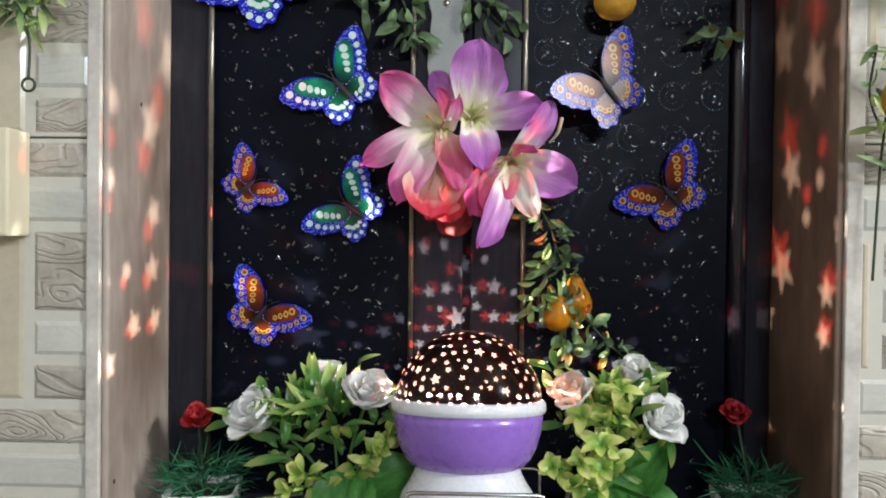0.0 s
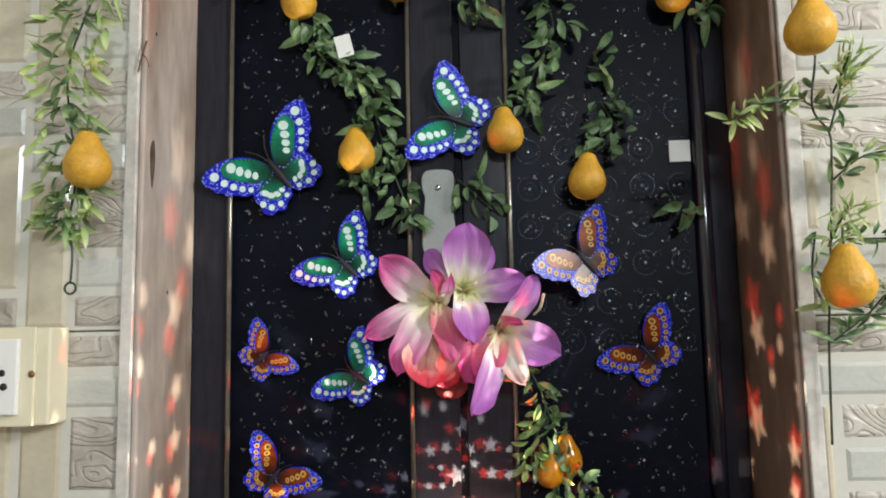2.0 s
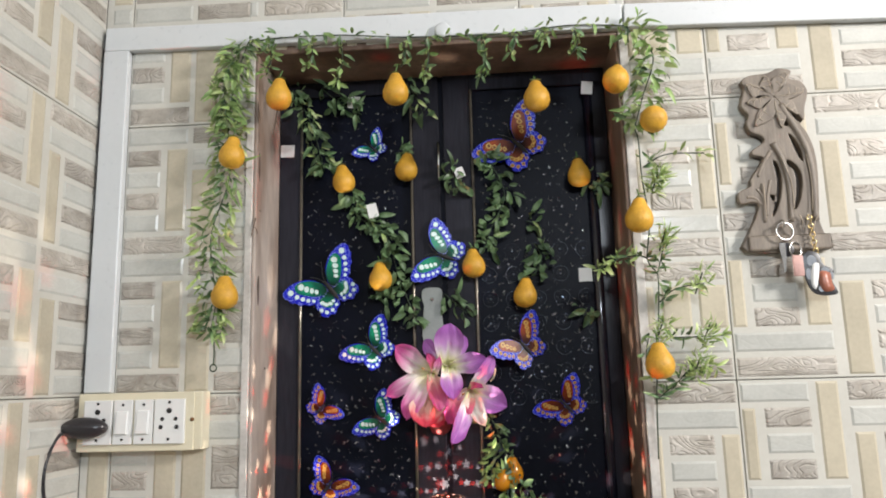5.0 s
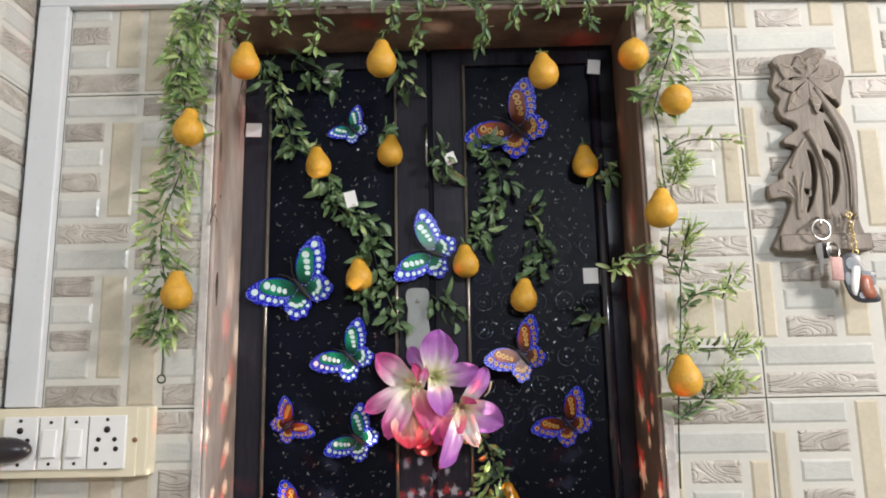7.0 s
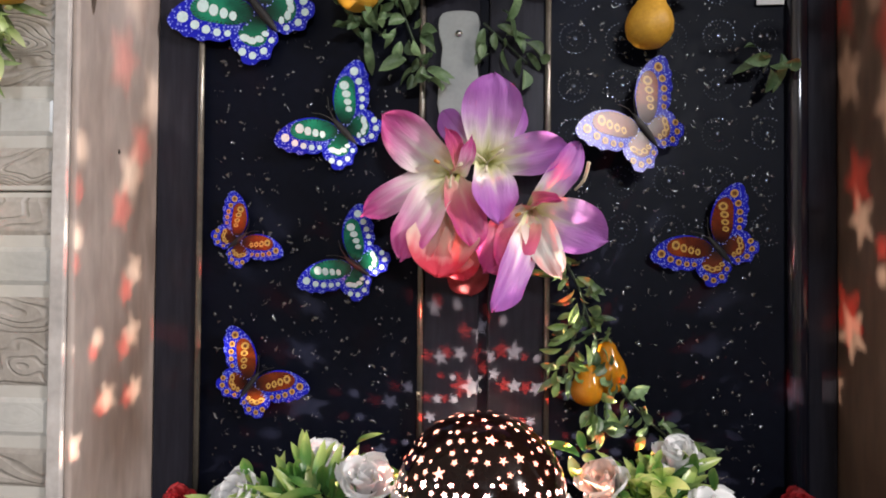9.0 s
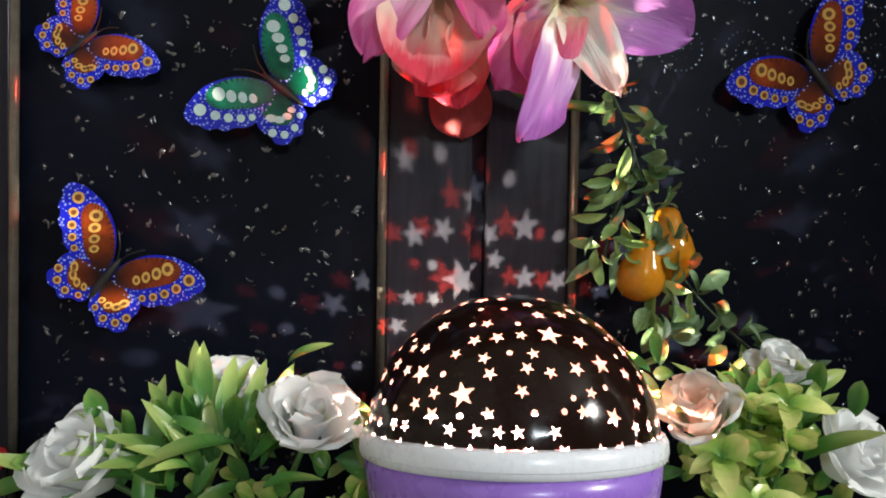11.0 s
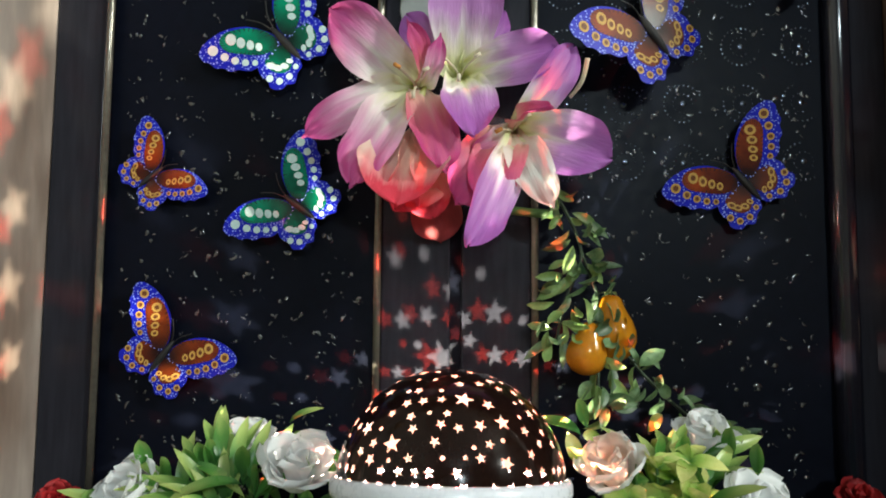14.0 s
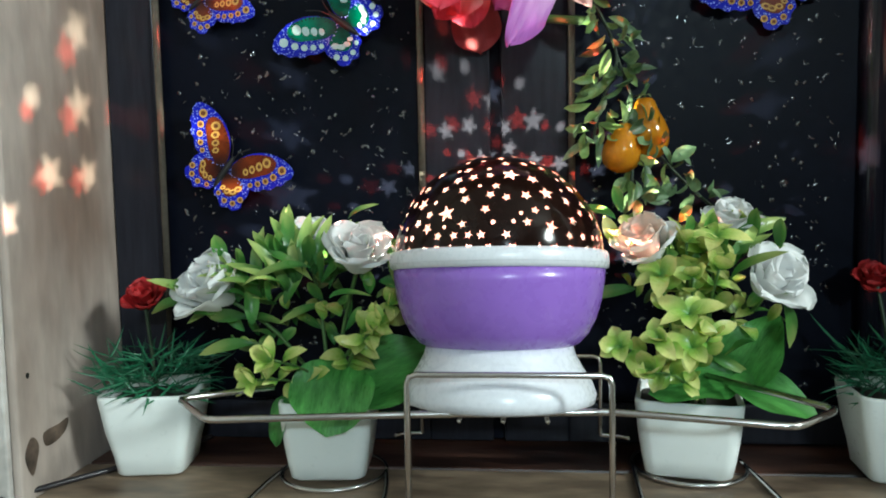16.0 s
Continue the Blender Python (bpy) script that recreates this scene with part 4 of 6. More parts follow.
wire(bent([(-0.0135, 0.583, ZS + 0.002), (-0.0135, 0.585, 1.157), (0.0915, 0.585, 1.157), (0.0915, 0.583, ZS + 0.002)]), 0.0017, "front_loop", smooth=False)
wire(bent([(-0.021, 0.705, ZS + 0.028), (-0.021, 0.705, 1.140), (0.1, 0.705, 1.140), (0.1, 0.705, ZS + 0.028)]), 0.0015, "rear_loop", smooth=False)
for s, x in ((-1, -0.021), (1, 0.1)):
    wire([(x, 0.705, ZS + 0.028), (x + s * 0.012, 0.705, ZS + 0.0275), (x + s * 0.018, 0.70, ZS + 0.0275)], 0.0014, "rear_foot")
wire(bent([(-0.108, 0.655, 1.131), (-0.157, 0.626, 1.131), (-0.123, 0.587, 1.131), (-0.020, 0.600, 1.131), (0.094, 0.609, 1.131), (0.183, 0.587, 1.131), (0.215, 0.617, 1.131), (0.165, 0.69, 1.131)], 0.006), 0.0020, "guard_rail", smooth=False)
for x in (0.012, 0.036, 0.060):
    wire([(x, 0.604, 1.1265), (x, 0.705, 1.1126)], 0.0013, "shelf_bar", smooth=False)
wire([(-0.021, 0.705, 1.1112), (0.1, 0.705, 1.1112)], 0.0014, "shelf_bar", smooth=False)
for cx, cy, r in ((-0.082, 0.700, 0.036), (0.162, 0.722, 0.038)):
    wire([(cx + r * math.cos(a), cy + r * math.sin(a), ZS + 0.0022) for a in (2 * math.pi * k / 32 for k in range(33))], 0.0015, "pot_ring", smooth=False)
    for s in (-1, 1):
        wire([(cx + s * r, cy, ZS + 0.0022), (cx + s * 0.042, 0.66, ZS + 0.002), (cx + s * 0.044, 0.585, ZS + 0.002)], 0.0017, "foot_bar")
    wire([(cx - 0.044, 0.585, ZS + 0.002), (cx + 0.044, 0.585, ZS + 0.002)], 0.0017, "foot_bar", smooth=False)
wire([(cx0, 0.585, ZS + 0.002) for cx0 in (-0.04, 0.12)], 0.0017, "foot_bar", smooth=False)

# ---- leaves and petals ----
LEAF_DARK = mat("leaf_dark", (0.070, 0.155, 0.058), 0.42, var=0.3, scale=60, fine=500, bump=0.15, through_light=0.18, rand=0.4, second=(0.20, 0.30, 0.145))
LEAF_FRESH = mat("leaf_fresh", (0.20, 0.35, 0.095), 0.42, var=0.25, scale=50, fine=500, bump=0.15, through_light=0.25, rand=0.35, second=(0.32, 0.44, 0.16))
LEAF_PALE = mat("leaf_pale", (0.32, 0.40, 0.18), 0.45, var=0.2, scale=50, fine=400, bump=0.15, through_light=0.25, rand=0.3, second=(0.4, 0.46, 0.2))
LEAF_LIME = along(mat("leaf_lime", (0.36, 0.47, 0.07), 0.28, var=0.2, scale=50, fine=400, bump=0.1, through_light=0.3, rand=0.25), [(0.2, (0.10, 0.30, 0.05)), (0.6, (0.36, 0.54, 0.10)), (1.1, (0.74, 0.76, 0.27))], 0, 0.016)
LEAF_BLADE = along(mat("leaf_blade", (0.2, 0.4, 0.06), 0.3, var=0.2, scale=50, fine=400, bump=0.1, through_light=0.3, rand=0.3), [(0.15, (0.028, 0.12, 0.028)), (0.62, (0.11, 0.28, 0.055)), (1.0, (0.48, 0.60, 0.18))], 0, 0.032)
LEAF_BROAD = mat("leaf_broad", (0.05, 0.22, 0.035), 0.3, var=0.3, scale=30, fine=200, bump=0.6, through_light=0.2, rand=0.15, second=(0.14, 0.41, 0.09), streak=(1, 4, 1))
STEM = mat("stem", (0.025, 0.045, 0.02), 0.5, var=0.2)
STEM_GREEN = mat("stem_green", (0.08, 0.16, 0.04), 0.5, var=0.2)
GRASS = mat("grass_plastic", (0.022, 0.12, 0.055), 0.4, var=0.3, scale=60, rand=0.3)
PEAR = mat("pear_skin", (0.59, 0.308, 0.026), 0.52, var=0.16, scale=60, fine=320, bump=1.0, rand=0.08, second=(0.64, 0.345, 0.034))
AMBER = mat("amber_plastic", (0.72, 0.30, 0.015), 0.12, var=0.15, scale=40, bump=0.05, through_light=0.45, coat=0.4)
ROSE = mat("rose_cloth", (0.86, 0.87, 0.87), 0.7, var=0.04, scale=40, fine=700, bump=0.12, through_light=0.28, rand=0.06)
ROSE_BLUSH = mat("rose_blush", (0.78, 0.66, 0.58), 0.7, var=0.08, scale=40, fine=700, bump=0.1, through_light=0.4, rand=0.06)
RED_PETAL = mat("red_petal", (0.42, 0.018, 0.022), 0.6, var=0.2, scale=50, fine=500, bump=0.2, through_light=0.15, rand=0.15)
POT = mat("pot_white", (0.84, 0.88, 0.86), 0.3, var=0.03, scale=10, bump=0.05, coat=0.15)
SOIL = mat("soil", (0.03, 0.025, 0.02), 0.95, var=0.4, bump=0.8)


def leaf_data(name, length, width, material, curl=0.25, fold=0.25, n=6, blunt=0.5, wave=0.0):
    """A leaf or petal lying along +x, its face up."""
    b = bmesh.new()
    rows = []
    for i in range(n + 1):
        t = i / n
        w = width / 2 * (math.sin(math.pi * min(t ** blunt, 1.0)) ** 0.62 if 0 < t < 1 else 0.0)
        x, z = length * t, -curl * length * t * t
        if i in (0, n):
            rows.append([b.verts.new((x, 0, z))])
        else:
            rip = wave * width * math.sin(9 * t)
            rows.append([b.verts.new((x, -w, z + fold * w + rip)), b.verts.new((x, -w * 0.5, z + fold * w * 0.3)), b.verts.new((x, 0, z)), b.verts.new((x, w * 0.5, z + fold * w * 0.3)), b.verts.new((x, w, z + fold * w - rip))])
    for p, q in zip(rows, rows[1:]):
        if len(p) == 1:
            for k in range(4):
                b.faces.new((p[0], q[k + 1], q[k]))
        elif len(q) == 1:
            for k in range(4):
                b.faces.new((p[k], p[k + 1], q[0]))
        else:
            for k in range(4):
                b.faces.new((p[k], p[k + 1], q[k + 1], q[k]))
    me = bpy.data.meshes.new(name)
    b.to_mesh(me)
    b.free()
    for p in me.polygons:
        p.use_smooth = True
    me.materials.append(material)
    return me


def aim(at, way, up=(0, -1, 0), spin=0.0, size=1.0):
    """A pose that turns +x to way and +z near up."""
    x = Vector(way).normalized()
    z = Vector(up) - x * Vector(up).dot(x)
    z = z.normalized() if z.length > 1e-4 else x.orthogonal().normalized()
    y = z.cross(x)
    m = Matrix(((x[0], y[0], z[0]), (x[1], y[1], z[1]), (x[2], y[2], z[2]))).to_4x4()
    return Matrix.Translation(at) @ m @ Euler((spin, 0, 0)).to_matrix().to_4x4() @ Matrix.Scale(size, 4)


DARK_SET = [leaf_data("leaf", 0.018, 0.0105, LEAF_DARK, 0.7, 0.6, 7, blunt=1.5), leaf_data("leaf", 0.013, 0.0098, LEAF_DARK, -0.8, 0.7, 7, blunt=1.7), leaf_data("leaf", 0.019, 0.0085, LEAF_DARK, 1.2, 0.5, 7, blunt=1.3), leaf_data("leaf", 0.015, 0.0105, LEAF_DARK, 0.3, 0.9, 7, blunt=1.6)]
FRESH_SET = [leaf_data("leaf", 0.024, 0.010, LEAF_FRESH, 0.3, 0.3, blunt=0.75), leaf_data("leaf", 0.020, 0.009, LEAF_PALE, 0.5, 0.3), leaf_data("leaf", 0.027, 0.008, LEAF_FRESH, 0.6, 0.3)]
NEEDLE_SET = [leaf_data("leaf", 0.024, 0.0042, LEAF_FRESH, 0.5, 0.3), leaf_data("leaf", 0.028, 0.005, LEAF_PALE, -0.4, 0.3), leaf_data("leaf", 0.020, 0.0055, LEAF_FRESH, 0.7, 0.4), leaf_data("leaf", 0.022, 0.005, LEAF_DARK, 0.5, 0.4)]
SPRAY_SET = [leaf_data("leaf", 0.017, 0.0070, LEAF_FRESH, 0.6, 0.4, blunt=1.4), leaf_data("leaf", 0.015, 0.0075, LEAF_PALE, -0.5, 0.5, blunt=1.6), leaf_data("leaf", 0.018, 0.0068, LEAF_DARK, 0.9, 0.4, blunt=1.3), leaf_data("leaf", 0.016, 0.0065, LEAF_FRESH, -0.7, 0.4, blunt=1.5)]


LEAF_SPRIG = along(mat("leaf_sprig", (0.1, 0.2, 0.06), 0.36, var=0.25, scale=60, fine=500, bump=0.15, through_light=0.2, rand=0.35), [(0.15, (0.035, 0.075, 0.036)), (0.6, (0.10, 0.18, 0.075)), (1.0, (0.25, 0.34, 0.15))], 0, 0.018)
LEAF_TIP = along(mat("leaf_tip", (0.3, 0.4, 0.12), 0.36, var=0.25, scale=60, fine=500, bump=0.15, through_light=0.3, rand=0.3), [(0.15, (0.20, 0.30, 0.09)), (0.6, (0.40, 0.52, 0.19)), (1.0, (0.60, 0.68, 0.34))], 0, 0.020)
SPRIG_SET = [leaf_data("leaf", 0.018, 0.0056, LEAF_SPRIG, 0.5, 0.4, 7, blunt=1.2), leaf_data("leaf", 0.016, 0.0060, LEAF_SPRIG, -0.6, 0.5, 7, blunt=1.4), leaf_data("leaf", 0.020, 0.0052, LEAF_SPRIG, 0.9, 0.4, 7, blunt=1.1)]
SPRIG_TIPS = [leaf_data("leaf", 0.020, 0.0058, LEAF_TIP, 0.6, 0.4, 7, blunt=1.2), leaf_data("leaf", 0.017, 0.0056, LEAF_TIP, -0.6, 0.5, 7, blunt=1.3)]
FEATHER_SET = [leaf_data("leaf", 0.028, 0.0040, LEAF_TIP, 0.4, 0.4), leaf_data("leaf", 0.024, 0.0044, LEAF_TIP, -0.5, 0.4), leaf_data("leaf", 0.022, 0.0040, LEAF_FRESH, 0.6, 0.4)]


def garland(points, leaves, count, spread, seed, label, out=(0, -1, 0), size=(0.7, 1.1), stem=0.0011, reach=0.006, lean=0.5, bare=0.0, stem_mat=None, droop=0.25, thick=1.7, tips=None):
    """A plastic vine: a wire stem through the points and leaves set along it in pairs."""
    rng = random.Random(seed)
    base = Vector(points[0])
    vine = thing("leaf_garland", base, label, "garland", "leaf garlands")
    line = spline([Vector(p) - base for p in points], 8)
    part("stem", tube(line, stem, 6), stem_mat or STEM, vine)
    out = Vector(out)
    count = int(count * thick)
    whorls = max(2, count // 4)
    for k in range(count):
        f = (bare + (1 - bare) * min(1, max(0, ((k // 4) + 0.5 + rng.uniform(-0.45, 0.45)) / whorls))) * (len(line) - 1.001)
        i = int(f)
        p = line[i].lerp(line[i + 1], f - i)
        d = (line[i + 1] - line[i]).normalized()
        side = d.cross(out).normalized() * (1 if k % 2 else -1)
        way = side * rng.uniform(0.2, 1.0) + d * rng.uniform(-0.4, 1.2) * lean * 1.6 + out * rng.uniform(-0.05, 1.0) + Vector((0, 0, -droop))
        if way.z > 0.1 and droop > 0.5:
            way.z *= 0.15
        face = out + Vector((rng.uniform(-1, 1), 0, rng.uniform(-0.5, 1.1)))
        at = p + side * spread * rng.random() ** 1.6 + out * rng.uniform(0.001, reach) + d * rng.uniform(-0.006, 0.006)
        far = tips and (f > 0.42 * len(line) if spread < 0.012 else (at - p).length > spread * 0.62)
        shared("leaf", rng.choice(tips if far else leaves), vine, aim(at, way, face, rng.uniform(-0.7, 0.7), rng.uniform(*size)))
    return vine


YF = 0.622
LBL = "green plastic leaf garland hanging on the wall"
garland([(-0.284, YF, 2.015), (-0.306, YF, 1.94), (-0.314, YF, 1.86), (-0.311, YF, 1.775), (-0.338, YF, 1.68), (-0.327, YF, 1.58), (-0.335, YF, 1.525)], NEEDLE_SET[:1] + SPRIG_SET, 250, 0.026, 1, LBL, size=(0.8, 1.25), reach=0.016, tips=SPRIG_TIPS + NEEDLE_SET[:1])
garland([(-0.30, YF, 1.99), (-0.32, YF - 0.005, 1.93), (-0.312, YF, 1.87)], FRESH_SET, 46, 0.016, 2, LBL, reach=0.015)
garland([(0.346, YF, 2.003), (0.388, YF, 1.955), (0.366, YF, 1.88), (0.350, YF, 1.83)], SPRAY_SET + FRESH_SET, 95, 0.028, 3, LBL, reach=0.018)
YR = 0.614
SL = "side twig of the green plastic wall garland, one standing in for a leaf shadow"
garland([(0.350, YF, 1.83), (0.353, YR, 1.806), (0.354, YR, 1.746), (0.360, YR, 1.675), (0.353, YR, 1.618), (0.366, YR, 1.593), (0.366, YR, 1.566), (0.362, YR, 1.519), (0.354, YR, 1.439), (0.351, YR, 1.405), (0.347, YR, 1.321)], SPRIG_SET, 5, 0.003, 4, LBL)
for n, (pts, count) in enumerate((((((0.357, YR, 1.763), (0.392, YR - 0.006, 1.780), (0.450, YR - 0.008, 1.779)), 11)), (((0.326, YR - 0.010, 1.621), (0.300, YR - 0.014, 1.614), (0.275, YR - 0.016, 1.602)), 15),
                                  (((0.366, YR, 1.550), (0.390, YR - 0.008, 1.569), (0.432, YR - 0.008, 1.575)), 15), (((0.370, YR, 1.497), (0.413, YR - 0.008, 1.496), (0.454, YR - 0.010, 1.497)), 13),
                                  (((0.353, YR, 1.407), (0.382, YR - 0.008, 1.431), (0.402, YR - 0.008, 1.449), (0.435, YR - 0.010, 1.452)), 26), (((0.366, YR, 1.593), (0.376, YR - 0.004, 1.629), (0.378, YR - 0.006, 1.650)), 18),
                                  # the first twig here stands in for a leaf shadow beside the stem
                                  (((0.347, YR, 1.504), (0.339, YR - 0.006, 1.465), (0.349, YR - 0.004, 1.439)), 8), (((0.353, YR, 1.618), (0.340, YR - 0.006, 1.622), (0.326, YR - 0.010, 1.621)), 6))):
    garland(pts, SPRIG_SET, count, 0.004, 20 + n, SL, reach=0.005, stem=0.0010, lean=1.1, droop=0.0, size=(0.7, 1.05), tips=SPRIG_TIPS)
for n, (x, z, count) in enumerate(((0.371, 1.735, 70), (0.361, 1.507, 36), (0.376, 1.645, 26), (0.428, 1.500, 22), (0.410, 1.452, 34), (0.424, 1.577, 16))):
    garland([(x - 0.004, YR, z - 0.016), (x, YR - 0.012, z), (x + 0.004, YR - 0.020, z + 0.014)], FEATHER_SET, count, 0.010, 30 + n, "feathery tuft of pale green plastic needles on the garland", reach=0.014, lean=1.0, droop=-0.1, size=(0.45, 0.8))
garland([(-0.284, YF, 2.016), (-0.224, YF - 0.002, 2.02), (-0.125, YF - 0.003, 2.018), (-0.028, YF - 0.004, 2.008), (0.068, YF - 0.004, 2.004), (0.162, YF - 0.003, 2.004), (0.256, YF - 0.002, 2.012), (0.346, YF, 2.007)], SPRAY_SET, 46, 0.006, 5, "green plastic leaf garland along the lintel", reach=0.01, droop=0.8)
for n, (x, z, drop, count) in enumerate(((-0.175, 2.01, 0.05, 14), (-0.125, 2.008, 0.075, 14), (-0.02, 2.0, 0.05, 10), (0.018, 2.0, 0.07, 14), (0.112, 2.0, 0.075, 18), (0.16, 2.003, 0.04, 8), (0.208, 2.005, 0.03, 12), (0.262, 2.003, 0.045, 14), (-0.245, 2.01, 0.06, 18))):
    garland([(x, YF - 0.004, z), (x + 0.006, YF - 0.012, z - drop * 0.5), (x - 0.002, YF - 0.012, z - drop)], SPRAY_SET, count, 0.004, 40 + n, "sprig of green plastic leaves hanging from the lintel", lean=0.9, size=(0.6, 1.0))
YD = DOOR - 0.012
DL = "dark green plastic leaf vine on the black shutter"
for n, (pts, count) in enumerate(((((-0.245, YD, 1.985), (-0.215, YD, 1.93), (-0.195, YD, 1.87), (-0.185, YD, 1.825)), 58), (((-0.19, YD, 1.985), (-0.15, YD, 1.95), (-0.115, YD, 1.93)), 26),
                                  (((-0.133, YD, 1.79), (-0.118, YD, 1.735), (-0.072, YD, 1.70), (-0.05, YD, 1.625), (-0.018, YD, 1.54)), 92), (((-0.12, YD, 1.76), (-0.09, YD, 1.72), (-0.055, YD, 1.69)), 24),
                                  (((0.048, YD, 1.83), (0.052, YD, 1.80), (0.062, YD, 1.775)), 18), (((0.105, YD, 1.845), (0.122, YD, 1.82), (0.142, YD, 1.765), (0.118, YD, 1.71), (0.104, YD, 1.672)), 58),
                                  (((0.178, YD, 1.716), (0.196, YD, 1.712)), 9), (((0.19, YD, 1.675), (0.202, YD, 1.65), (0.188, YD, 1.618)), 22), (((0.03, YD, 1.592), (0.048, YD, 1.575), (0.068, YD, 1.556)), 12),
                                  (((0.284, YD, 1.79), (0.30, YD, 1.78), (0.312, YD, 1.775)), 14), (((-0.052, YD, 1.85), (-0.035, YD, 1.845)), 12), (((-0.05, YD, 1.62), (-0.09, YD, 1.60), (-0.062, YD, 1.585)), 20),
                                  (((-0.03, YD, 1.985), (-0.012, YD, 1.955), (0.0, YD, 1.92)), 18), (((0.275, YD, 1.56), (0.268, YD, 1.545)), 6))):
    garland(pts, DARK_SET if n % 3 else DARK_SET + SPRIG_TIPS[:1], int(count * 0.85), 0.017, 60 + n, DL, reach=0.016, size=(0.6, 1.25), lean=0.8)
YL = DOOR - 0.022
LL = "green plastic vine trailing from the flowers to the pot"
garland([(0.100, YL, 1.385), (0.117, YL, 1.345), (0.105, YL - 0.004, 1.31), (0.100, YL - 0.004, 1.285)], [SPRAY_SET[0], SPRAY_SET[2], DARK_SET[1], SPRAY_SET[3]], 40, 0.010, 90, LL, thick=1.25, size=(0.75, 1.1), reach=0.014)
garland([(0.117, YL, 1.345), (0.130, YL, 1.31), (0.145, YL, 1.278), (0.168, YL, 1.252), (0.192, YL, 1.232), (0.215, YL, 1.222)], [DARK_SET[0], SPRAY_SET[0], DARK_SET[1], SPRAY_SET[2]], 50, 0.009, 91, LL, thick=1.25, size=(0.6, 0.95), reach=0.014)
garland([(0.128, YL - 0.006, 1.275), (0.126, YL - 0.012, 1.255), (0.132, YL - 0.012, 1.24)], [FRESH_SET[0], DARK_SET[0]], 12, 0.006, 92, LL, thick=1.4, size=(0.7, 1.0), reach=0.012)

garland([(-0.333, YF, 1.535), (-0.326, YF - 0.003, 1.505), (-0.326, YF - 0.004, 1.476)], SPRIG_SET, 2, 0.003, 7, "bare wire end of the green plastic wall garland")
ring_end = tagged(part("garland_ring", tube([(0.0052 * math.cos(a), 0, 0.0052 * math.sin(a)) for a in (2 * math.pi * k / 18 for k in range(18))], 0.0012, 6, closed=True), STEM), "small dark wire ring at the garland's end", "ring")
ring_end.location = (-0.326, YF - 0.004, 1.4705)

DRY = mat("dry_stem", (0.09, 0.05, 0.03), 0.6, var=0.3)
for x, z, d in ((-0.237, 1.905, 0.055), (-0.271, 1.713, 0.032)):
    twig_ = thing("dry_twig", (x, WALL - 0.004, z), "thin dry brown plastic stalk hanging beside the jamb", "twig", "dry twigs")
    part("stem", tube(spline([(0.002, 0, 0), (-0.001, -0.003, -d * 0.5), (-0.005, -0.002, -d)], 5), 0.0011, 6, taper=0.6), DRY, twig_)
    part("side_stem", tube(spline([(-0.001, -0.003, -d * 0.45), (0.004, -0.004, -d * 0.6), (0.006, -0.003, -d * 0.85)], 5), 0.0008, 6, taper=0.6), DRY, twig_)

# ---- pears ----


def pear_master(material, label, category):
    p = thing("toy_pear", (0, 0, 0), label, category, "hanging pears")
    prof = [(0, -0.0265), (0.006, -0.0262), (0.0125, -0.0235), (0.0178, -0.0175), (0.0202, -0.0095), (0.0200, -0.001), (0.0172, 0.0075), (0.0132, 0.0145), (0.0104, 0.0205), (0.0088, 0.0255), (0.0058, 0.0286), (0.002, 0.0292), (0, 0.0285)]
    prof = [(r * 1.03, z * 0.94) for r, z in prof]
    part("fruit", lathe(prof, 28), material, p)
    part("stalk", tube(spline([(0, 0, 0.027), (0.001, 0, 0.034), (0.004, 0.001, 0.041)], 4), 0.0011, 6), STEM_GREEN, p)
    for a in (0.4, 2.4, 4.5):
        shared("leaf", FRESH_SET[1], p, aim((0, 0, 0.029), (math.cos(a), math.sin(a), 0.35), (0, 0, 1), 0, 0.55))
    return p


pear = pear_master(PEAR, "yellow plastic pear hanging on the leaf garland", "pear")
PEARS = ((-0.223, 0.602, 1.910, 5, 4), (-0.030, 0.602, 1.908, 6, -3), (0.196, 0.602, 1.885, -4, 12), (0.324, 0.606, 1.910, 25, 20), (0.375, 0.600, 1.837, 55, 30), (0.337, 0.572, 1.676, 0, -4),
         (0.350, 0.570, 1.4605, 2, 3), (-0.299, 0.602, 1.814, -6, 5), (-0.305, 0.602, 1.5855, 4, 4),
         (-0.145, 0.742, 1.802, 6, -8), (-0.031, 0.742, 1.819, 0, 6), (0.273, 0.742, 1.794, -3, -8), (-0.080, 0.742, 1.623, 0, 8), (0.083, 0.742, 1.640, 0, 4), (0.170, 0.742, 1.586, 0, -5))
for n, (x, y, z, tip, lean) in enumerate(PEARS):
    m = pose(x, y, z, tip, lean, n * 40) if n else None
    s = 1.0 if y < 0.7 else 0.96
    if n:
        copy_thing(pear, m @ Matrix.Scale(s, 4))
    else:
        first = (x, y, z, tip, lean)
pear.matrix_basis = pose(*first[:3], first[3], first[4], 0)
amber = pear_master(AMBER, "glossy amber plastic fruit lit by the lamp", "fruit")
copy_thing(amber, pose(0.137, 0.750, 1.292, 5, -6, 30) @ Matrix.Diagonal((0.78, 0.78, 0.85, 1)))
amber.matrix_basis = pose(0.119, 0.738, 1.279, 8, 8, 0) @ Matrix.Diagonal((0.64, 0.64, 0.66, 1))

# ---- butterflies ----


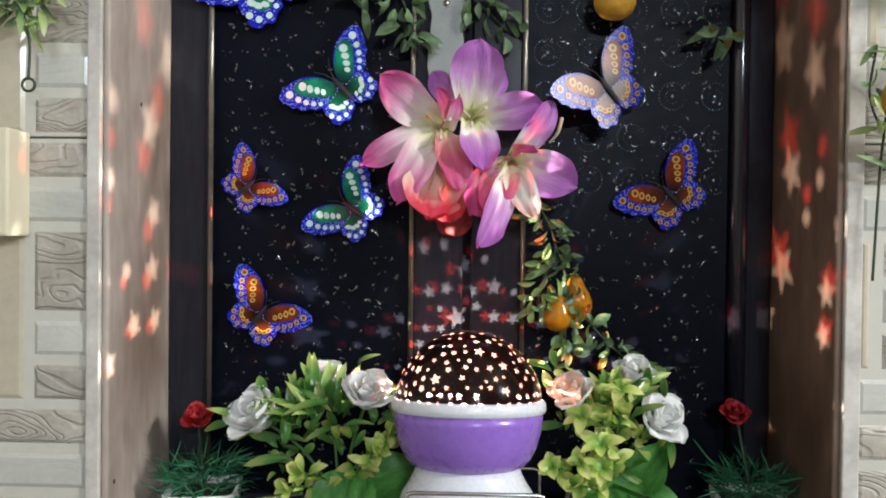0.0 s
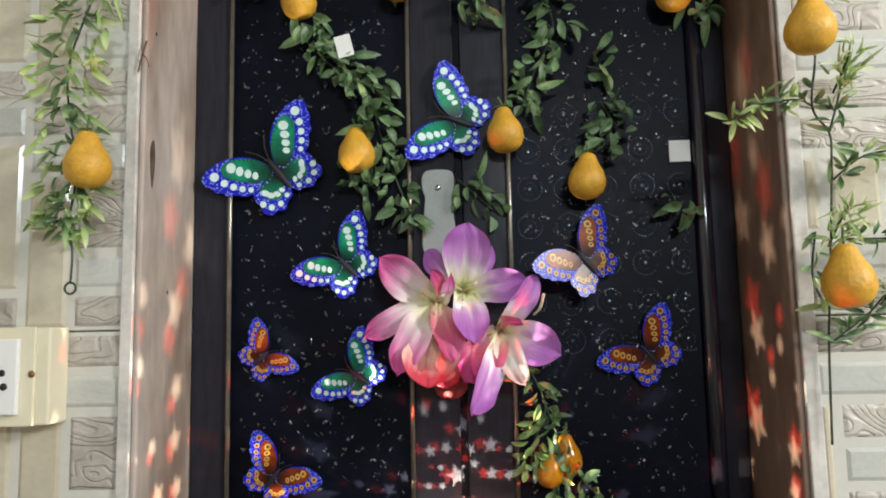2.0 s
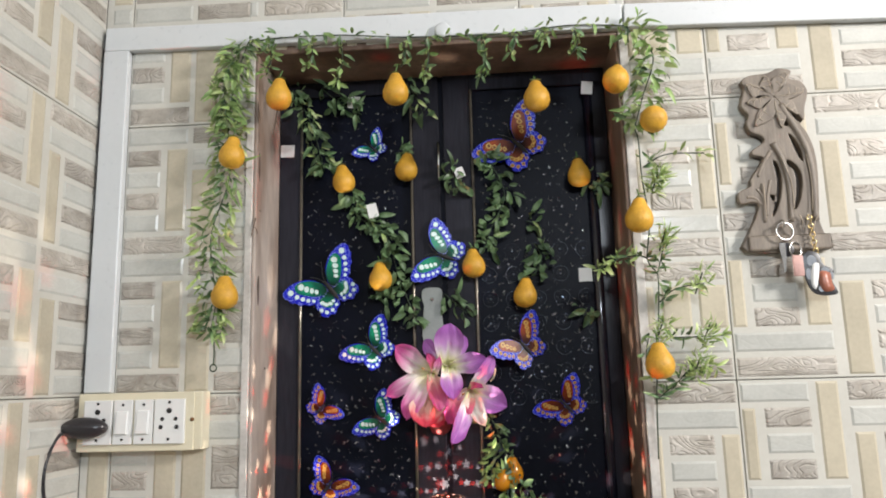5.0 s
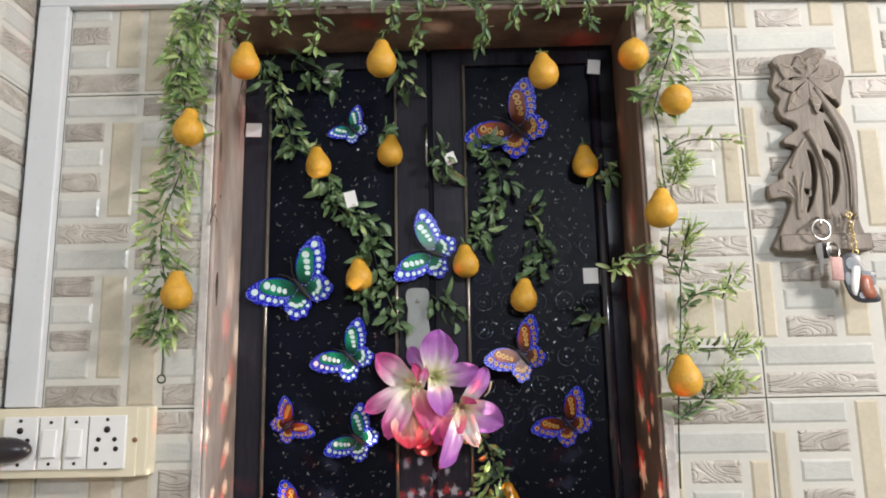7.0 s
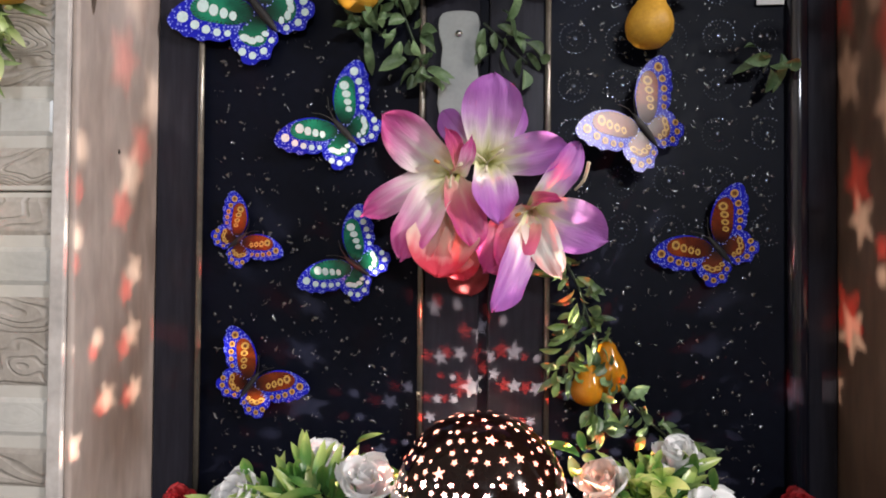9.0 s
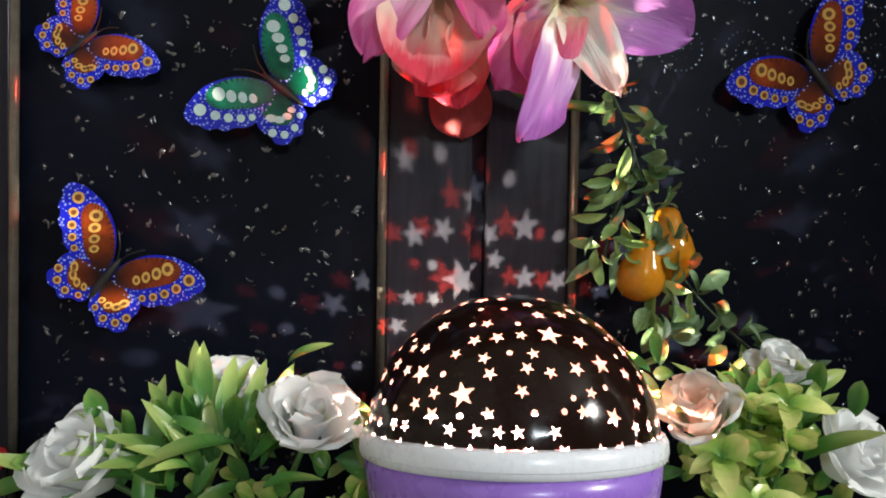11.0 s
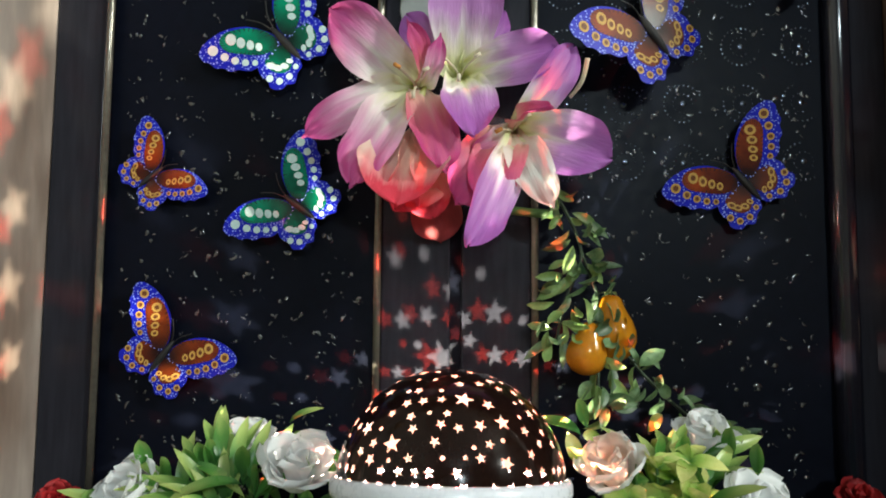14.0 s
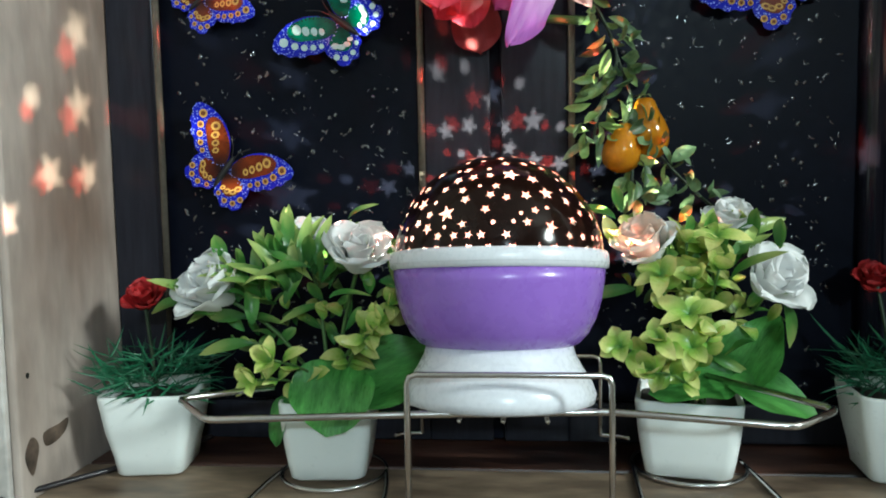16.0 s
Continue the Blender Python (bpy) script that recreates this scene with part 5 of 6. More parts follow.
def butterfly(name, colours, label):
    """A printed plastic butterfly about the origin, head to +v, wings lifted; unit wing length."""
    blue, field, light, dark, speck, ray = colours
    fly = thing(name, (0, 0, 0), label, "butterfly", "butterflies")
    fore = [(0, 0), (0.16, -0.13), (0.40, -0.235), (0.66, -0.235), (0.88, -0.14), (1.0, -0.01), (0.97, 0.09), (0.90, 0.13), (0.83, 0.20), (0.75, 0.21), (0.66, 0.265), (0.57, 0.255), (0.47, 0.285), (0.36, 0.265), (0.08, 0.12)]
    hind = [(0, 0), (0.08, -0.17), (0.28, -0.25), (0.44, -0.19), (0.5, -0.08), (0.58, -0.02), (0.57, 0.1), (0.5, 0.15), (0.46, 0.24), (0.34, 0.24), (0.24, 0.27), (0.1, 0.16)]
    fore_in = [(0.08, -0.02), (0.2, -0.15), (0.42, -0.22), (0.66, -0.2), (0.75, -0.1), (0.68, 0.02), (0.5, 0.08), (0.3, 0.12), (0.12, 0.08)]
    hind_in = [(0.05, 0), (0.14, -0.14), (0.28, -0.17), (0.37, -0.08), (0.38, 0.06), (0.3, 0.15), (0.15, 0.12)]
    rng = random.Random(3)
    for outline_, inner, base_angle, big, rim_spots in (
            (fore, fore_in, 56, ((0.61, -0.11, 0.062, 0.070), (0.50, -0.055, 0.050, 0.064), (0.395, -0.012, 0.044, 0.058), (0.30, 0.025, 0.040, 0.050)), ((0.835, -0.01, 0.062), (0.71, 0.085, 0.050), (0.595, 0.145, 0.046), (0.48, 0.185, 0.042), (0.37, 0.205, 0.036))),
            (hind, hind_in, 125, ((0.32, -0.08, 0.04, 0.06), (0.33, 0.0, 0.038, 0.055), (0.29, 0.075, 0.036, 0.05), (0.22, 0.12, 0.03, 0.042)), ((0.47, -0.06, 0.044), (0.48, 0.06, 0.042), (0.40, 0.16, 0.04), (0.27, 0.205, 0.034)))):
        curve = [tuple(p)[:2] for p in spline([(u, v, 0) for u, v in outline_], 4, True)]
        inner_c = [tuple(p)[:2] for p in spline([(u, v, 0) for u, v in inner], 4, True)]
        for sgn in (1, -1):
            a = radians(base_angle)
            lift = radians(4 if base_angle < 90 else 3)

            def place(u, v, d, a=a, sgn=sgn, lift=lift):
                u, w = u * math.cos(lift), u * math.sin(lift) + d + 0.02
                du, dv = (math.sin(a), math.cos(a)), (math.cos(a), -math.sin(a))
                return (sgn * (u * du[0] + v * dv[0]), -w, u * du[1] + v * dv[1])

            wing = part("forewing" if base_angle < 90 else "hindwing", slab(curve, (), 0.006, place), blue, fly, smooth=False)
            part("wing_field", slab(inner_c, (), 0.003, lambda u, v, d, f=place: f(u, v, 0.0063 + d)), field, wing, smooth=False)
            b = bmesh.new()
            cu, cv = sum(p[0] for p in inner_c) / len(inner_c), sum(p[1] for p in inner_c) / len(inner_c)
            for i, (u, v) in enumerate(inner_c):
                w, z = inner_c[(i + 1) % len(inner_c)]
                f = rng.uniform(0.16, 0.34)
                tip = ((u + w) / 2 * (1 - f) + cu * f, (v + z) / 2 * (1 - f) + cv * f)
                ends = ((u * 0.8 + w * 0.2, v * 0.8 + z * 0.2), (u * 0.45 + w * 0.55, v * 0.45 + z * 0.55), tip)
                b.faces.new([b.verts.new(place(x, y, 0.0108)) for x, y in ends])
            tagged(part("vein_pattern", b, ray, wing, smooth=False), kind="stuff")
            c = bmesh.new()

            def spot(bm, cu, cv, ru, rv, h, n=10, f=place):
                mid = bm.verts.new(f(cu, cv, h))
                rim = [bm.verts.new(f(cu + ru * math.cos(2 * math.pi * k / n), cv + rv * math.sin(2 * math.pi * k / n), h)) for k in range(n)]
                for k in range(n):
                    bm.faces.new((mid, rim[k], rim[(k + 1) % n]))

            for cu, cv, ru, rv in big:
                b = bmesh.new()
                spot(b, cu, cv, ru, rv, 0.012, 14)
                part("oval_spot", b, light, wing, smooth=False)
                if dark:
                    spot(c, cu, cv, ru * 0.5, rv * 0.5, 0.0145, 10)
            for cu, cv, r in rim_spots:
                b = bmesh.new()
                spot(b, cu, cv, r, r, 0.012, 12)
                part("oval_spot", b, light, wing, smooth=False)
                if dark:
                    spot(c, cu, cv, r * 0.55, r * 0.6, 0.0145, 10)
            if dark:
                tagged(part("spot_pattern", c, dark, wing, smooth=False), kind="stuff")
            else:
                c.free()
            b = bmesh.new()
            tries = 0
            placed = []
            while len(placed) < (70 if base_angle < 90 else 44) and tries < 4000:
                tries += 1
                u, v = rng.uniform(0.05, 1.0), rng.uniform(-0.3, 0.32)
                r = rng.uniform(0.007, 0.0135)
                if not inside((u, v), curve) or inside((u, v), inner_c) or v < -0.05 and u < 0.6 and base_angle < 90:
                    continue
                if any(math.hypot(u - x, v - y) < s + r + 0.004 for x, y, s in rim_spots) or any(math.hypot(u - x, v - y) < s + r + 0.003 for x, y, s in placed):
                    continue
                placed.append((u, v, r))
                spot(b, u, v, r, r, 0.011, 7)
            tagged(part("dots", b, speck, wing, smooth=False), kind="stuff")
    b = bmesh.new()
    bmesh.ops.create_uvsphere(b, u_segments=12, v_segments=10, radius=1)
    for v in b.verts:
        v.co = Vector((v.co.x * 0.045, v.co.y * 0.045 - 0.04, v.co.z * 0.26 - 0.03))
    part("body", b, HOLE, fly)
    for s in (-1, 1):
        part("antenna", tube(spline([(s * 0.015, -0.05, 0.2), (s * 0.06, -0.10, 0.33), (s * 0.16, -0.13, 0.46)], 5), 0.008, 5), HOLE, fly)
    return fly


GLOSS = dict(rough=0.42, var=0.08, bump=0.12, coat=0.32, fine=500, spec=0.08, coat_rough=0.24)
WING_BLUE = mat("wing_blue", (0.008, 0.012, 0.46), **GLOSS)
WING_GREEN = mat("wing_green", (0.004, 0.135, 0.080), scale=4, second=(0.012, 0.32, 0.165), **GLOSS)
WING_ORANGE = mat("wing_orange", (0.13, 0.014, 0.004), scale=3, second=(0.40, 0.065, 0.007), **GLOSS)
WING_PALE = mat("wing_pale", (0.60, 0.76, 0.74), **GLOSS)
WING_YELLOW = mat("wing_yellow", (0.58, 0.34, 0.08), **GLOSS)
WING_VEIN = mat("wing_vein", (0.012, 0.008, 0.02), **GLOSS)
WING_BROWN = mat("wing_brown", (0.16, 0.055, 0.018), **GLOSS)
WING_DOT = mat("wing_dot", (0.26, 0.33, 0.86), **GLOSS)


def rooted(m, near=0.10, far=0.55, low=0.12):
    """Darkens a wing's print towards the body, as it is printed."""
    t = m.node_tree
    hue = t.nodes[m["hue"]]
    co = t.nodes.new("ShaderNodeTexCoord").outputs["Object"]
    span = t.nodes.new("ShaderNodeVectorMath")
    span.operation = "LENGTH"
    t.links.new(co, span.inputs[0])
    fade = t.nodes.new("ShaderNodeMapRange")
    for k, v in zip((1, 2, 3, 4), (near, far, low, 1.0)):
        fade.inputs[k].default_value = v
    t.links.new(span.outputs["Value"], fade.inputs[0])
    mixed = t.nodes.new("ShaderNodeMixRGB")
    mixed.blend_type, mixed.inputs[0].default_value = "MULTIPLY", 1.0
    source = hue.inputs["Color"].links[0].from_socket
    t.links.new(source, mixed.inputs[1])
    t.links.new(fade.outputs[0], mixed.inputs[2])
    t.links.new(mixed.outputs[0], hue.inputs["Color"])
    return m


for print_, far in ((WING_GREEN, 0.5), (WING_ORANGE, 0.6), (WING_BLUE, 0.35)):
    rooted(print_, far=far)
green_fly = butterfly("toy_butterfly", (WING_BLUE, WING_GREEN, WING_PALE, None, WING_DOT, WING_VEIN), "glossy plastic butterfly with green and blue spotted wings")
orange_fly = butterfly("toy_butterfly", (WING_BLUE, WING_ORANGE, WING_YELLOW, WING_BROWN, WING_DOT, WING_VEIN), "glossy plastic butterfly with orange and blue spotted wings")

FLIES = ((0, (-0.254, 1.602), (-0.150, 1.686), 0, 0), (0, (-0.155, 1.491), (-0.084, 1.558), 2, 0), (0, (-0.026, 1.619), (0.014, 1.724), -4, 4), (0, (-0.132, 1.857), (-0.086, 1.902), 0, 0), (0, (-0.132, 1.362), (-0.081, 1.430), 0, 3),
         (1, (0.089, 1.844), (0.184, 1.939), 0, 0), (1, (0.101, 1.490), (0.180, 1.556), -4.5, 22), (1, (0.176, 1.390), (0.244, 1.449), 4, 0), (1, (-0.193, 1.442), (-0.149, 1.389), 0, 0), (1, (-0.192, 1.321), (-0.124, 1.270), 0, 0))
placed_fly = {0: False, 1: False}
for kind_, tip_a, tip_b, nod, yaw in FLIES:
    a, b = Vector(tip_a), Vector(tip_b)
    d = b - a
    s = 1.06 * d.length / (2 * math.sin(radians(56)) * math.cos(radians(4)))
    head = Vector((-d.y, d.x)).normalized()
    centre = (a + b) / 2 - head * s * math.cos(radians(56))
    turn = math.degrees(math.atan2(head.x, head.y))
    m = pose(centre.x, DOOR - 0.0085 - 0.75 * s * abs(math.sin(radians(yaw))), centre.y) @ pose(0, 0, 0, nod, 0, yaw) @ pose(0, 0, 0, 0, turn, 0) @ Matrix.Scale(s, 4)
    master = green_fly if kind_ == 0 else orange_fly
    if placed_fly[kind_]:
        copy_thing(master, m)
    else:
        placed_fly[kind_] = m
for kind_, master in ((0, green_fly), (1, orange_fly)):
    master.matrix_basis = placed_fly[kind_]

# ---- lily bunch ----
PL = 0.062
STOPS_PINK = [(0.2, (0.42, 0.42, 0.06)), (0.34, (0.86, 0.86, 0.52)), (0.58, (0.94, 0.84, 0.80)), (0.80, (0.82, 0.40, 0.60)), (1.0, (0.70, 0.11, 0.38))]
STOPS_MAUVE = [(0.2, (0.5, 0.52, 0.12)), (0.38, (0.86, 0.87, 0.56)), (0.57, (0.90, 0.80, 0.84)), (0.76, (0.62, 0.30, 0.67)), (0.98, (0.46, 0.15, 0.54))]
STOPS_RED = [(0.2, (0.92, 0.82, 0.66)), (0.70, (0.95, 0.70, 0.58)), (0.88, (0.92, 0.34, 0.34)), (1.0, (0.86, 0.06, 0.11))]
PETAL_PINK = along(mat("petal_pink", (0.6, 0.3, 0.45), 0.45, bump=0.6, relief=0.0012, scale=25, fine=160, streak=(0.8, 5, 1), through_light=0.3, rand=0.08), STOPS_PINK, 0, PL, 2.2)
PETAL_MAUVE = along(mat("petal_mauve", (0.5, 0.3, 0.6), 0.45, bump=0.6, relief=0.0012, scale=25, fine=160, streak=(0.8, 5, 1), through_light=0.3, rand=0.08), STOPS_MAUVE, 0, PL, 2.2)
PETAL_RED = along(mat("petal_red", (0.6, 0.15, 0.2), 0.45, bump=0.6, relief=0.0012, scale=25, fine=160, streak=(0.8, 5, 1), through_light=0.35, rand=0.08), STOPS_RED, 0, PL, 3.0)
ANTHER = mat("anther", (0.62, 0.55, 0.40), 0.6)
ANTHER_ORANGE = mat("anther_orange", (0.6, 0.25, 0.05), 0.6)


def petal_data(material, length, width, back, cup, phase=0.0, full=0.84):
    """A lily petal from the throat outwards, ruffled, bending back at its rounded tip."""
    b = bmesh.new()
    n, k = 18, 10
    rows = []
    for i in range(n + 1):
        t = 1 - (1 - i / n) ** 1.25
        w = width / 2 * (0.24 + 0.76 * math.sin(math.pi * min(1, t * full + 0.06)) ** 0.9) * math.sqrt(max(1 - max(0, (t - 0.80) / 0.20) ** 2.2, 0.0))
        w = max(w, 0.0008)
        x = length * (t - 0.06 * t * t)
        z = length * (0.34 * t - back * t ** 2.4)
        row = []
        for j in range(k + 1):
            s = 2 * j / k - 1
            ruffle = 0.0026 * math.sin(10 * t + 2.5 * s + phase) * s * s + 0.0012 * math.sin(17 * t + phase * 2) * abs(s)
            fold = 0.0009 * math.cos(s * 8 + phase) + 0.0004 * math.cos(s * 19 + 3 * t)
            row.append(b.verts.new((x + 0.0012 * math.sin(4 * s + phase) * t, s * w * (1 + 0.05 * math.sin(9 * t + phase * 3 + (s > 0))), z + cup * w * abs(s) ** 2.4 + ruffle + fold)))
        rows.append(row)
    for p, q in zip(rows, rows[1:]):
        for j in range(k):
            b.faces.new((p[j], p[j + 1], q[j + 1], q[j]))
    me = bpy.data.meshes.new("petal")
    b.to_mesh(me)
    b.free()
    for p in me.polygons:
        p.use_smooth = True
    me.materials.append(material)
    me["broad"] = width
    return me


PINKS = [petal_data(PETAL_PINK, PL, 0.029, 0.38, 0.30, 0.4, 0.79), petal_data(PETAL_PINK, PL, 0.026, 0.55, 0.20, 1.7, 0.79)]
MAUVES = [petal_data(PETAL_MAUVE, PL, 0.031, 0.34, 0.28, 2.6, 0.70), petal_data(PETAL_MAUVE, PL, 0.028, 0.55, 0.22, 3.9, 0.71)]
REDS = [petal_data(PETAL_RED, PL, 0.038, 0.25, 0.6, 5.0)]
PETAL_ROSY = along(mat("petal_rosy", (0.6, 0.2, 0.3), 0.45, bump=0.6, relief=0.0012, scale=25, fine=160, streak=(0.8, 5, 1), through_light=0.3, rand=0.08), [(0.2, (0.86, 0.70, 0.55)), (0.42, (0.88, 0.50, 0.42)), (0.70, (0.78, 0.17, 0.26)), (1.0, (0.62, 0.07, 0.26))], 0, PL, 1.5)
# pale petal: the lamp's white light on its underside is in the colour
LIT_CREAM = petal_data(along(mat("petal_lit_cream", (0.9, 0.85, 0.75), 0.45, bump=0.6, relief=0.0012, scale=25, fine=160, streak=(0.8, 5, 1), through_light=0.35, rand=0.05), [(0.2, (0.75, 0.52, 0.38)), (0.5, (0.90, 0.82, 0.72)), (0.85, (0.94, 0.90, 0.84)), (1.0, (0.90, 0.55, 0.52))], 0, PL, 1.5), PL, 0.030, 0.42, 0.25, 0.9, 0.78)
ROSY = petal_data(PETAL_ROSY, PL, 0.028, 0.42, 0.30, 1.2, 0.76)
BACK_RED = petal_data(mat("petal_deep_red", (0.30, 0.03, 0.035), 0.6, bump=0.4, relief=0.001, scale=25, fine=160, streak=(0.8, 5, 1), through_light=0.3), PL, 0.034, 0.36, 0.2, 2.2, 0.8)
bunch = thing("lily_bunch", (0.03, 0.71, 1.44), "bunch of pink and mauve cloth lilies on the shutters", "flowers")


def lily(base, petals, stamens=0, seed=0):
    """A lily from its throat and its petals: mesh, tip, width in metres, turn about its own line."""
    rng = random.Random(seed)
    hub = Vector((0.03, 0.71, 1.44))
    at = Vector(base) - hub
    for mesh, tip, wide, spin in petals:
        way = Vector(tip) - hub - at
        face = Vector((0, -1, 0)) - way.normalized() * 0.25
        m = aim(at, way, face, radians(spin), 1.0)
        k = way.length / (PL * 0.94)
        shared("petal", mesh, bunch, m @ Matrix.Diagonal((k, wide / mesh["broad"], 0.5 + 0.5 * k, 1)))
    for k in range(stamens):
        a = 0.5 + 2 * math.pi * k / max(stamens, 1)
        rad = Vector((math.cos(a), 0, math.sin(a)))
        tip = at + Vector((0, -0.026, 0)) + rad * rng.uniform(0.008, 0.014)
        part("stamen", tube(spline([at, at + Vector((0, -0.014, 0)) + rad * 0.004, tip], 5), 0.0008, 6), ANTHER, bunch)
        part("anther", tube([tip - rad * 0.0025, tip + rad * 0.0025], 0.0014, 6), ANTHER_ORANGE if k == 1 else ANTHER, bunch)


lily((0.005, 0.738, 1.456), [(PINKS[0], (-0.050, 0.708, 1.500), 0.040, -14), (PINKS[1], (-0.067, 0.712, 1.423), 0.028, 8), (PINKS[0], (-0.034, 0.700, 1.384), 0.036, 12),
                            (ROSY, (0.027, 0.696, 1.393), 0.032, -16), (ROSY, (0.005, 0.698, 1.486), 0.016, 52), (PINKS[1], (0.024, 0.706, 1.474), 0.014, 50)], 3, 1)
lily((0.034, 0.748, 1.466), [(MAUVES[1], (-0.005, 0.735, 1.507), 0.024, -15), (MAUVES[0], (0.040, 0.718, 1.536), 0.048, 4), (MAUVES[0], (0.100, 0.718, 1.476), 0.034, 10), (MAUVES[1], (0.066, 0.740, 1.512), 0.022, 15), (MAUVES[0], (0.045, 0.694, 1.412), 0.036, -10)], 3, 2)
lily((0.070, 0.738, 1.425), [(MAUVES[1], (0.110, 0.712, 1.472), 0.026, 18), (MAUVES[0], (0.130, 0.704, 1.399), 0.042, 0), (LIT_CREAM, (0.092, 0.700, 1.371), 0.027, 6), (MAUVES[0], (0.041, 0.688, 1.343), 0.029, -24),
                            (ROSY, (0.090, 0.694, 1.432), 0.014, -48), (ROSY, (0.052, 0.706, 1.373), 0.036, 12), (ROSY, (0.034, 0.712, 1.374), 0.042, -6), (PINKS[1], (0.046, 0.716, 1.402), 0.024, -30)], 2, 3)
lily((0.004, 0.730, 1.422), [(REDS[0], (0.016, 0.744, 1.368), 0.036, 0), (REDS[0], (-0.012, 0.722, 1.370), 0.044, -50), (REDS[0], (0.012, 0.722, 1.371), 0.042, 50), (REDS[0], (-0.004, 0.702, 1.367), 0.056, 0)], 0, 4)
lily((0.012, 0.754, 1.400), [(BACK_RED, (0.021, 0.759, 1.352), 0.036, 0)], 0, 5)
part("stamen", tube(spline([(0.075, -0.005, -0.001), (0.081, -0.014, 0.006), (0.084, -0.020, 0.019)], 5), 0.0011, 6, taper=1.5), ANTHER, bunch)
part("stalk", tube(spline([(0.0, 0.03, -0.02), (0.02, 0.045, -0.06), (0.07, 0.04, -0.07)], 5), 0.003, 8), STEM_GREEN, bunch)

# ---- pots on the stand and the sill ----


def pot(name, x, y, w_top, w_bot, h, turn, label):
    """A square tapered pot with rounded corners, a thick lip and soil."""
    p = thing(name, (x, y, ZS + (0.004 if name == "rose_pot" else 0.001)), label, "potted plant", "pots in the niche")
    p.rotation_euler = (0, 0, radians(turn))

    def loop(s, z, r=0.28, n=8):
        pts = []
        for q in range(4):
            for k in range(n):
                a = math.pi / 2 * (q + k / (n - 1))
                cx, cy = (1 - r) * (1 if q in (0, 3) else -1), (1 - r) * (1 if q in (0, 1) else -1)
                pts.append((s / 2 * (cx + r * math.cos(a)), s / 2 * (cy + r * math.sin(a)), z))
        return pts

    b = bmesh.new()
    rings = [[b.verts.new(c) for c in loop(s, z)] for s, z in ((w_bot * 0.9, 0.0), (w_bot, 0.002), (w_bot * 1.08, h * 0.25), ((w_bot + w_top) / 2 * 1.04, h * 0.55), (w_top, h - 0.002), (w_top * 0.985, h), (w_top * 0.93, h), (w_top * 0.92, h - 0.012))]
    for p_, q_ in zip(rings, rings[1:]):
        for k in range(len(p_)):
            b.faces.new((p_[k], p_[(k + 1) % len(p_)], q_[(k + 1) % len(q_)], q_[k]))
    b.faces.new(rings[0][::-1])
    part("pot", b, POT, p, "white glazed square pot")
    b = bmesh.new()
    b.faces.new([b.verts.new(c) for c in loop(w_top * 0.925, h - 0.008)])
    part("soil", b, SOIL, p, smooth=False)
    return p




def round_petal(material, foot, top, tall, span, lip, phase=0.0, sag=0.0):
    """A rose petal wrapped about the flower's +x axis: it rises from radius foot to radius top, with a rounded, rolled edge."""
    b = bmesh.new()
    n, k = 12, 12
    rows = []
    for i in range(n + 1):
        t = 1 - (1 - i / n) ** 1.35
        w = span * (0.42 + 0.58 * math.sin(math.pi / 2 * min(1.0, t / 0.5))) * math.sqrt(max(1 - max(0, (t - 0.45) / 0.55) ** 2.5, 0.004))
        row = []
        for j in range(k + 1):
            c = 2 * j / k - 1
            a = c * w
            roll = max(0, t - 0.68) / 0.32
            r = foot + (top - foot) * t ** 0.8 + lip * roll ** 2 * (1 + 0.35 * math.sin(3 * c + phase)) + 0.0014 * t * t * math.sin(4.6 * c + phase * 2)
            h = tall * (t - 0.05 * math.sin(4.3 * c + phase) * t) - 0.55 * lip * roll ** 2 - sag * t * t + 0.0010 * math.sin(7 * c + phase) * t
            row.append(b.verts.new((h, r * math.sin(a), r * math.cos(a))))
        rows.append(row)
    for p, q in zip(rows, rows[1:]):
        for j in range(k):
            b.faces.new((p[j], p[j + 1], q[j + 1], q[j]))
    me = bpy.data.meshes.new("petal")
    b.to_mesh(me)
    b.free()
    for p in me.polygons:
        p.use_smooth = True
    me.materials.append(material)
    return me


def rose_set(main, outer, k=1.0):
    """The petals of one flower, tier by tier: count, mesh, shift along the axis."""
    return [(2, round_petal(main, 0.0022 * k, 0.0046 * k, 0.0200 * k, 1.9, 0.0007 * k, 0.5), 0.0), (3, round_petal(main, 0.0038 * k, 0.0080 * k, 0.0208 * k, 1.5, 0.0014 * k, 1.4), 0.0),
            (3, round_petal(main, 0.0050 * k, 0.0118 * k, 0.0200 * k, 1.35, 0.0024 * k, 2.3), -0.001 * k), (4, round_petal(outer, 0.0058 * k, 0.0160 * k, 0.0178 * k, 1.1, 0.0036 * k, 3.4), -0.002 * k)]


ROSE_PETALS, BLUSH_PETALS, RED_PETALS = rose_set(ROSE, ROSE, 1.14), rose_set(ROSE_BLUSH, ROSE, 1.10), rose_set(RED_PETAL, RED_PETAL, 0.90)


def rose(owner, at, facing, petals, size=1.0, seed=0):
    """An open cloth rose: a wound heart, cupped petals and drooping outer ones."""
    rng = random.Random(seed)
    f = Vector(facing).normalized()
    at = Vector(at) - f * 0.012 * size
    for tier, (count, mesh, shift) in enumerate(petals):
        for k in range(count):
            a = 2 * math.pi * (k + 0.37 * tier) / count + rng.uniform(-0.25, 0.25) + seed
            tip = f + 0.09 * Vector((rng.uniform(-1, 1), rng.uniform(-1, 1), rng.uniform(-1, 1)))
            shared("petal", mesh, owner, aim(at + f * shift * size, tip, (0.13, 0.2, 1), a, size * rng.uniform(0.92, 1.08)))


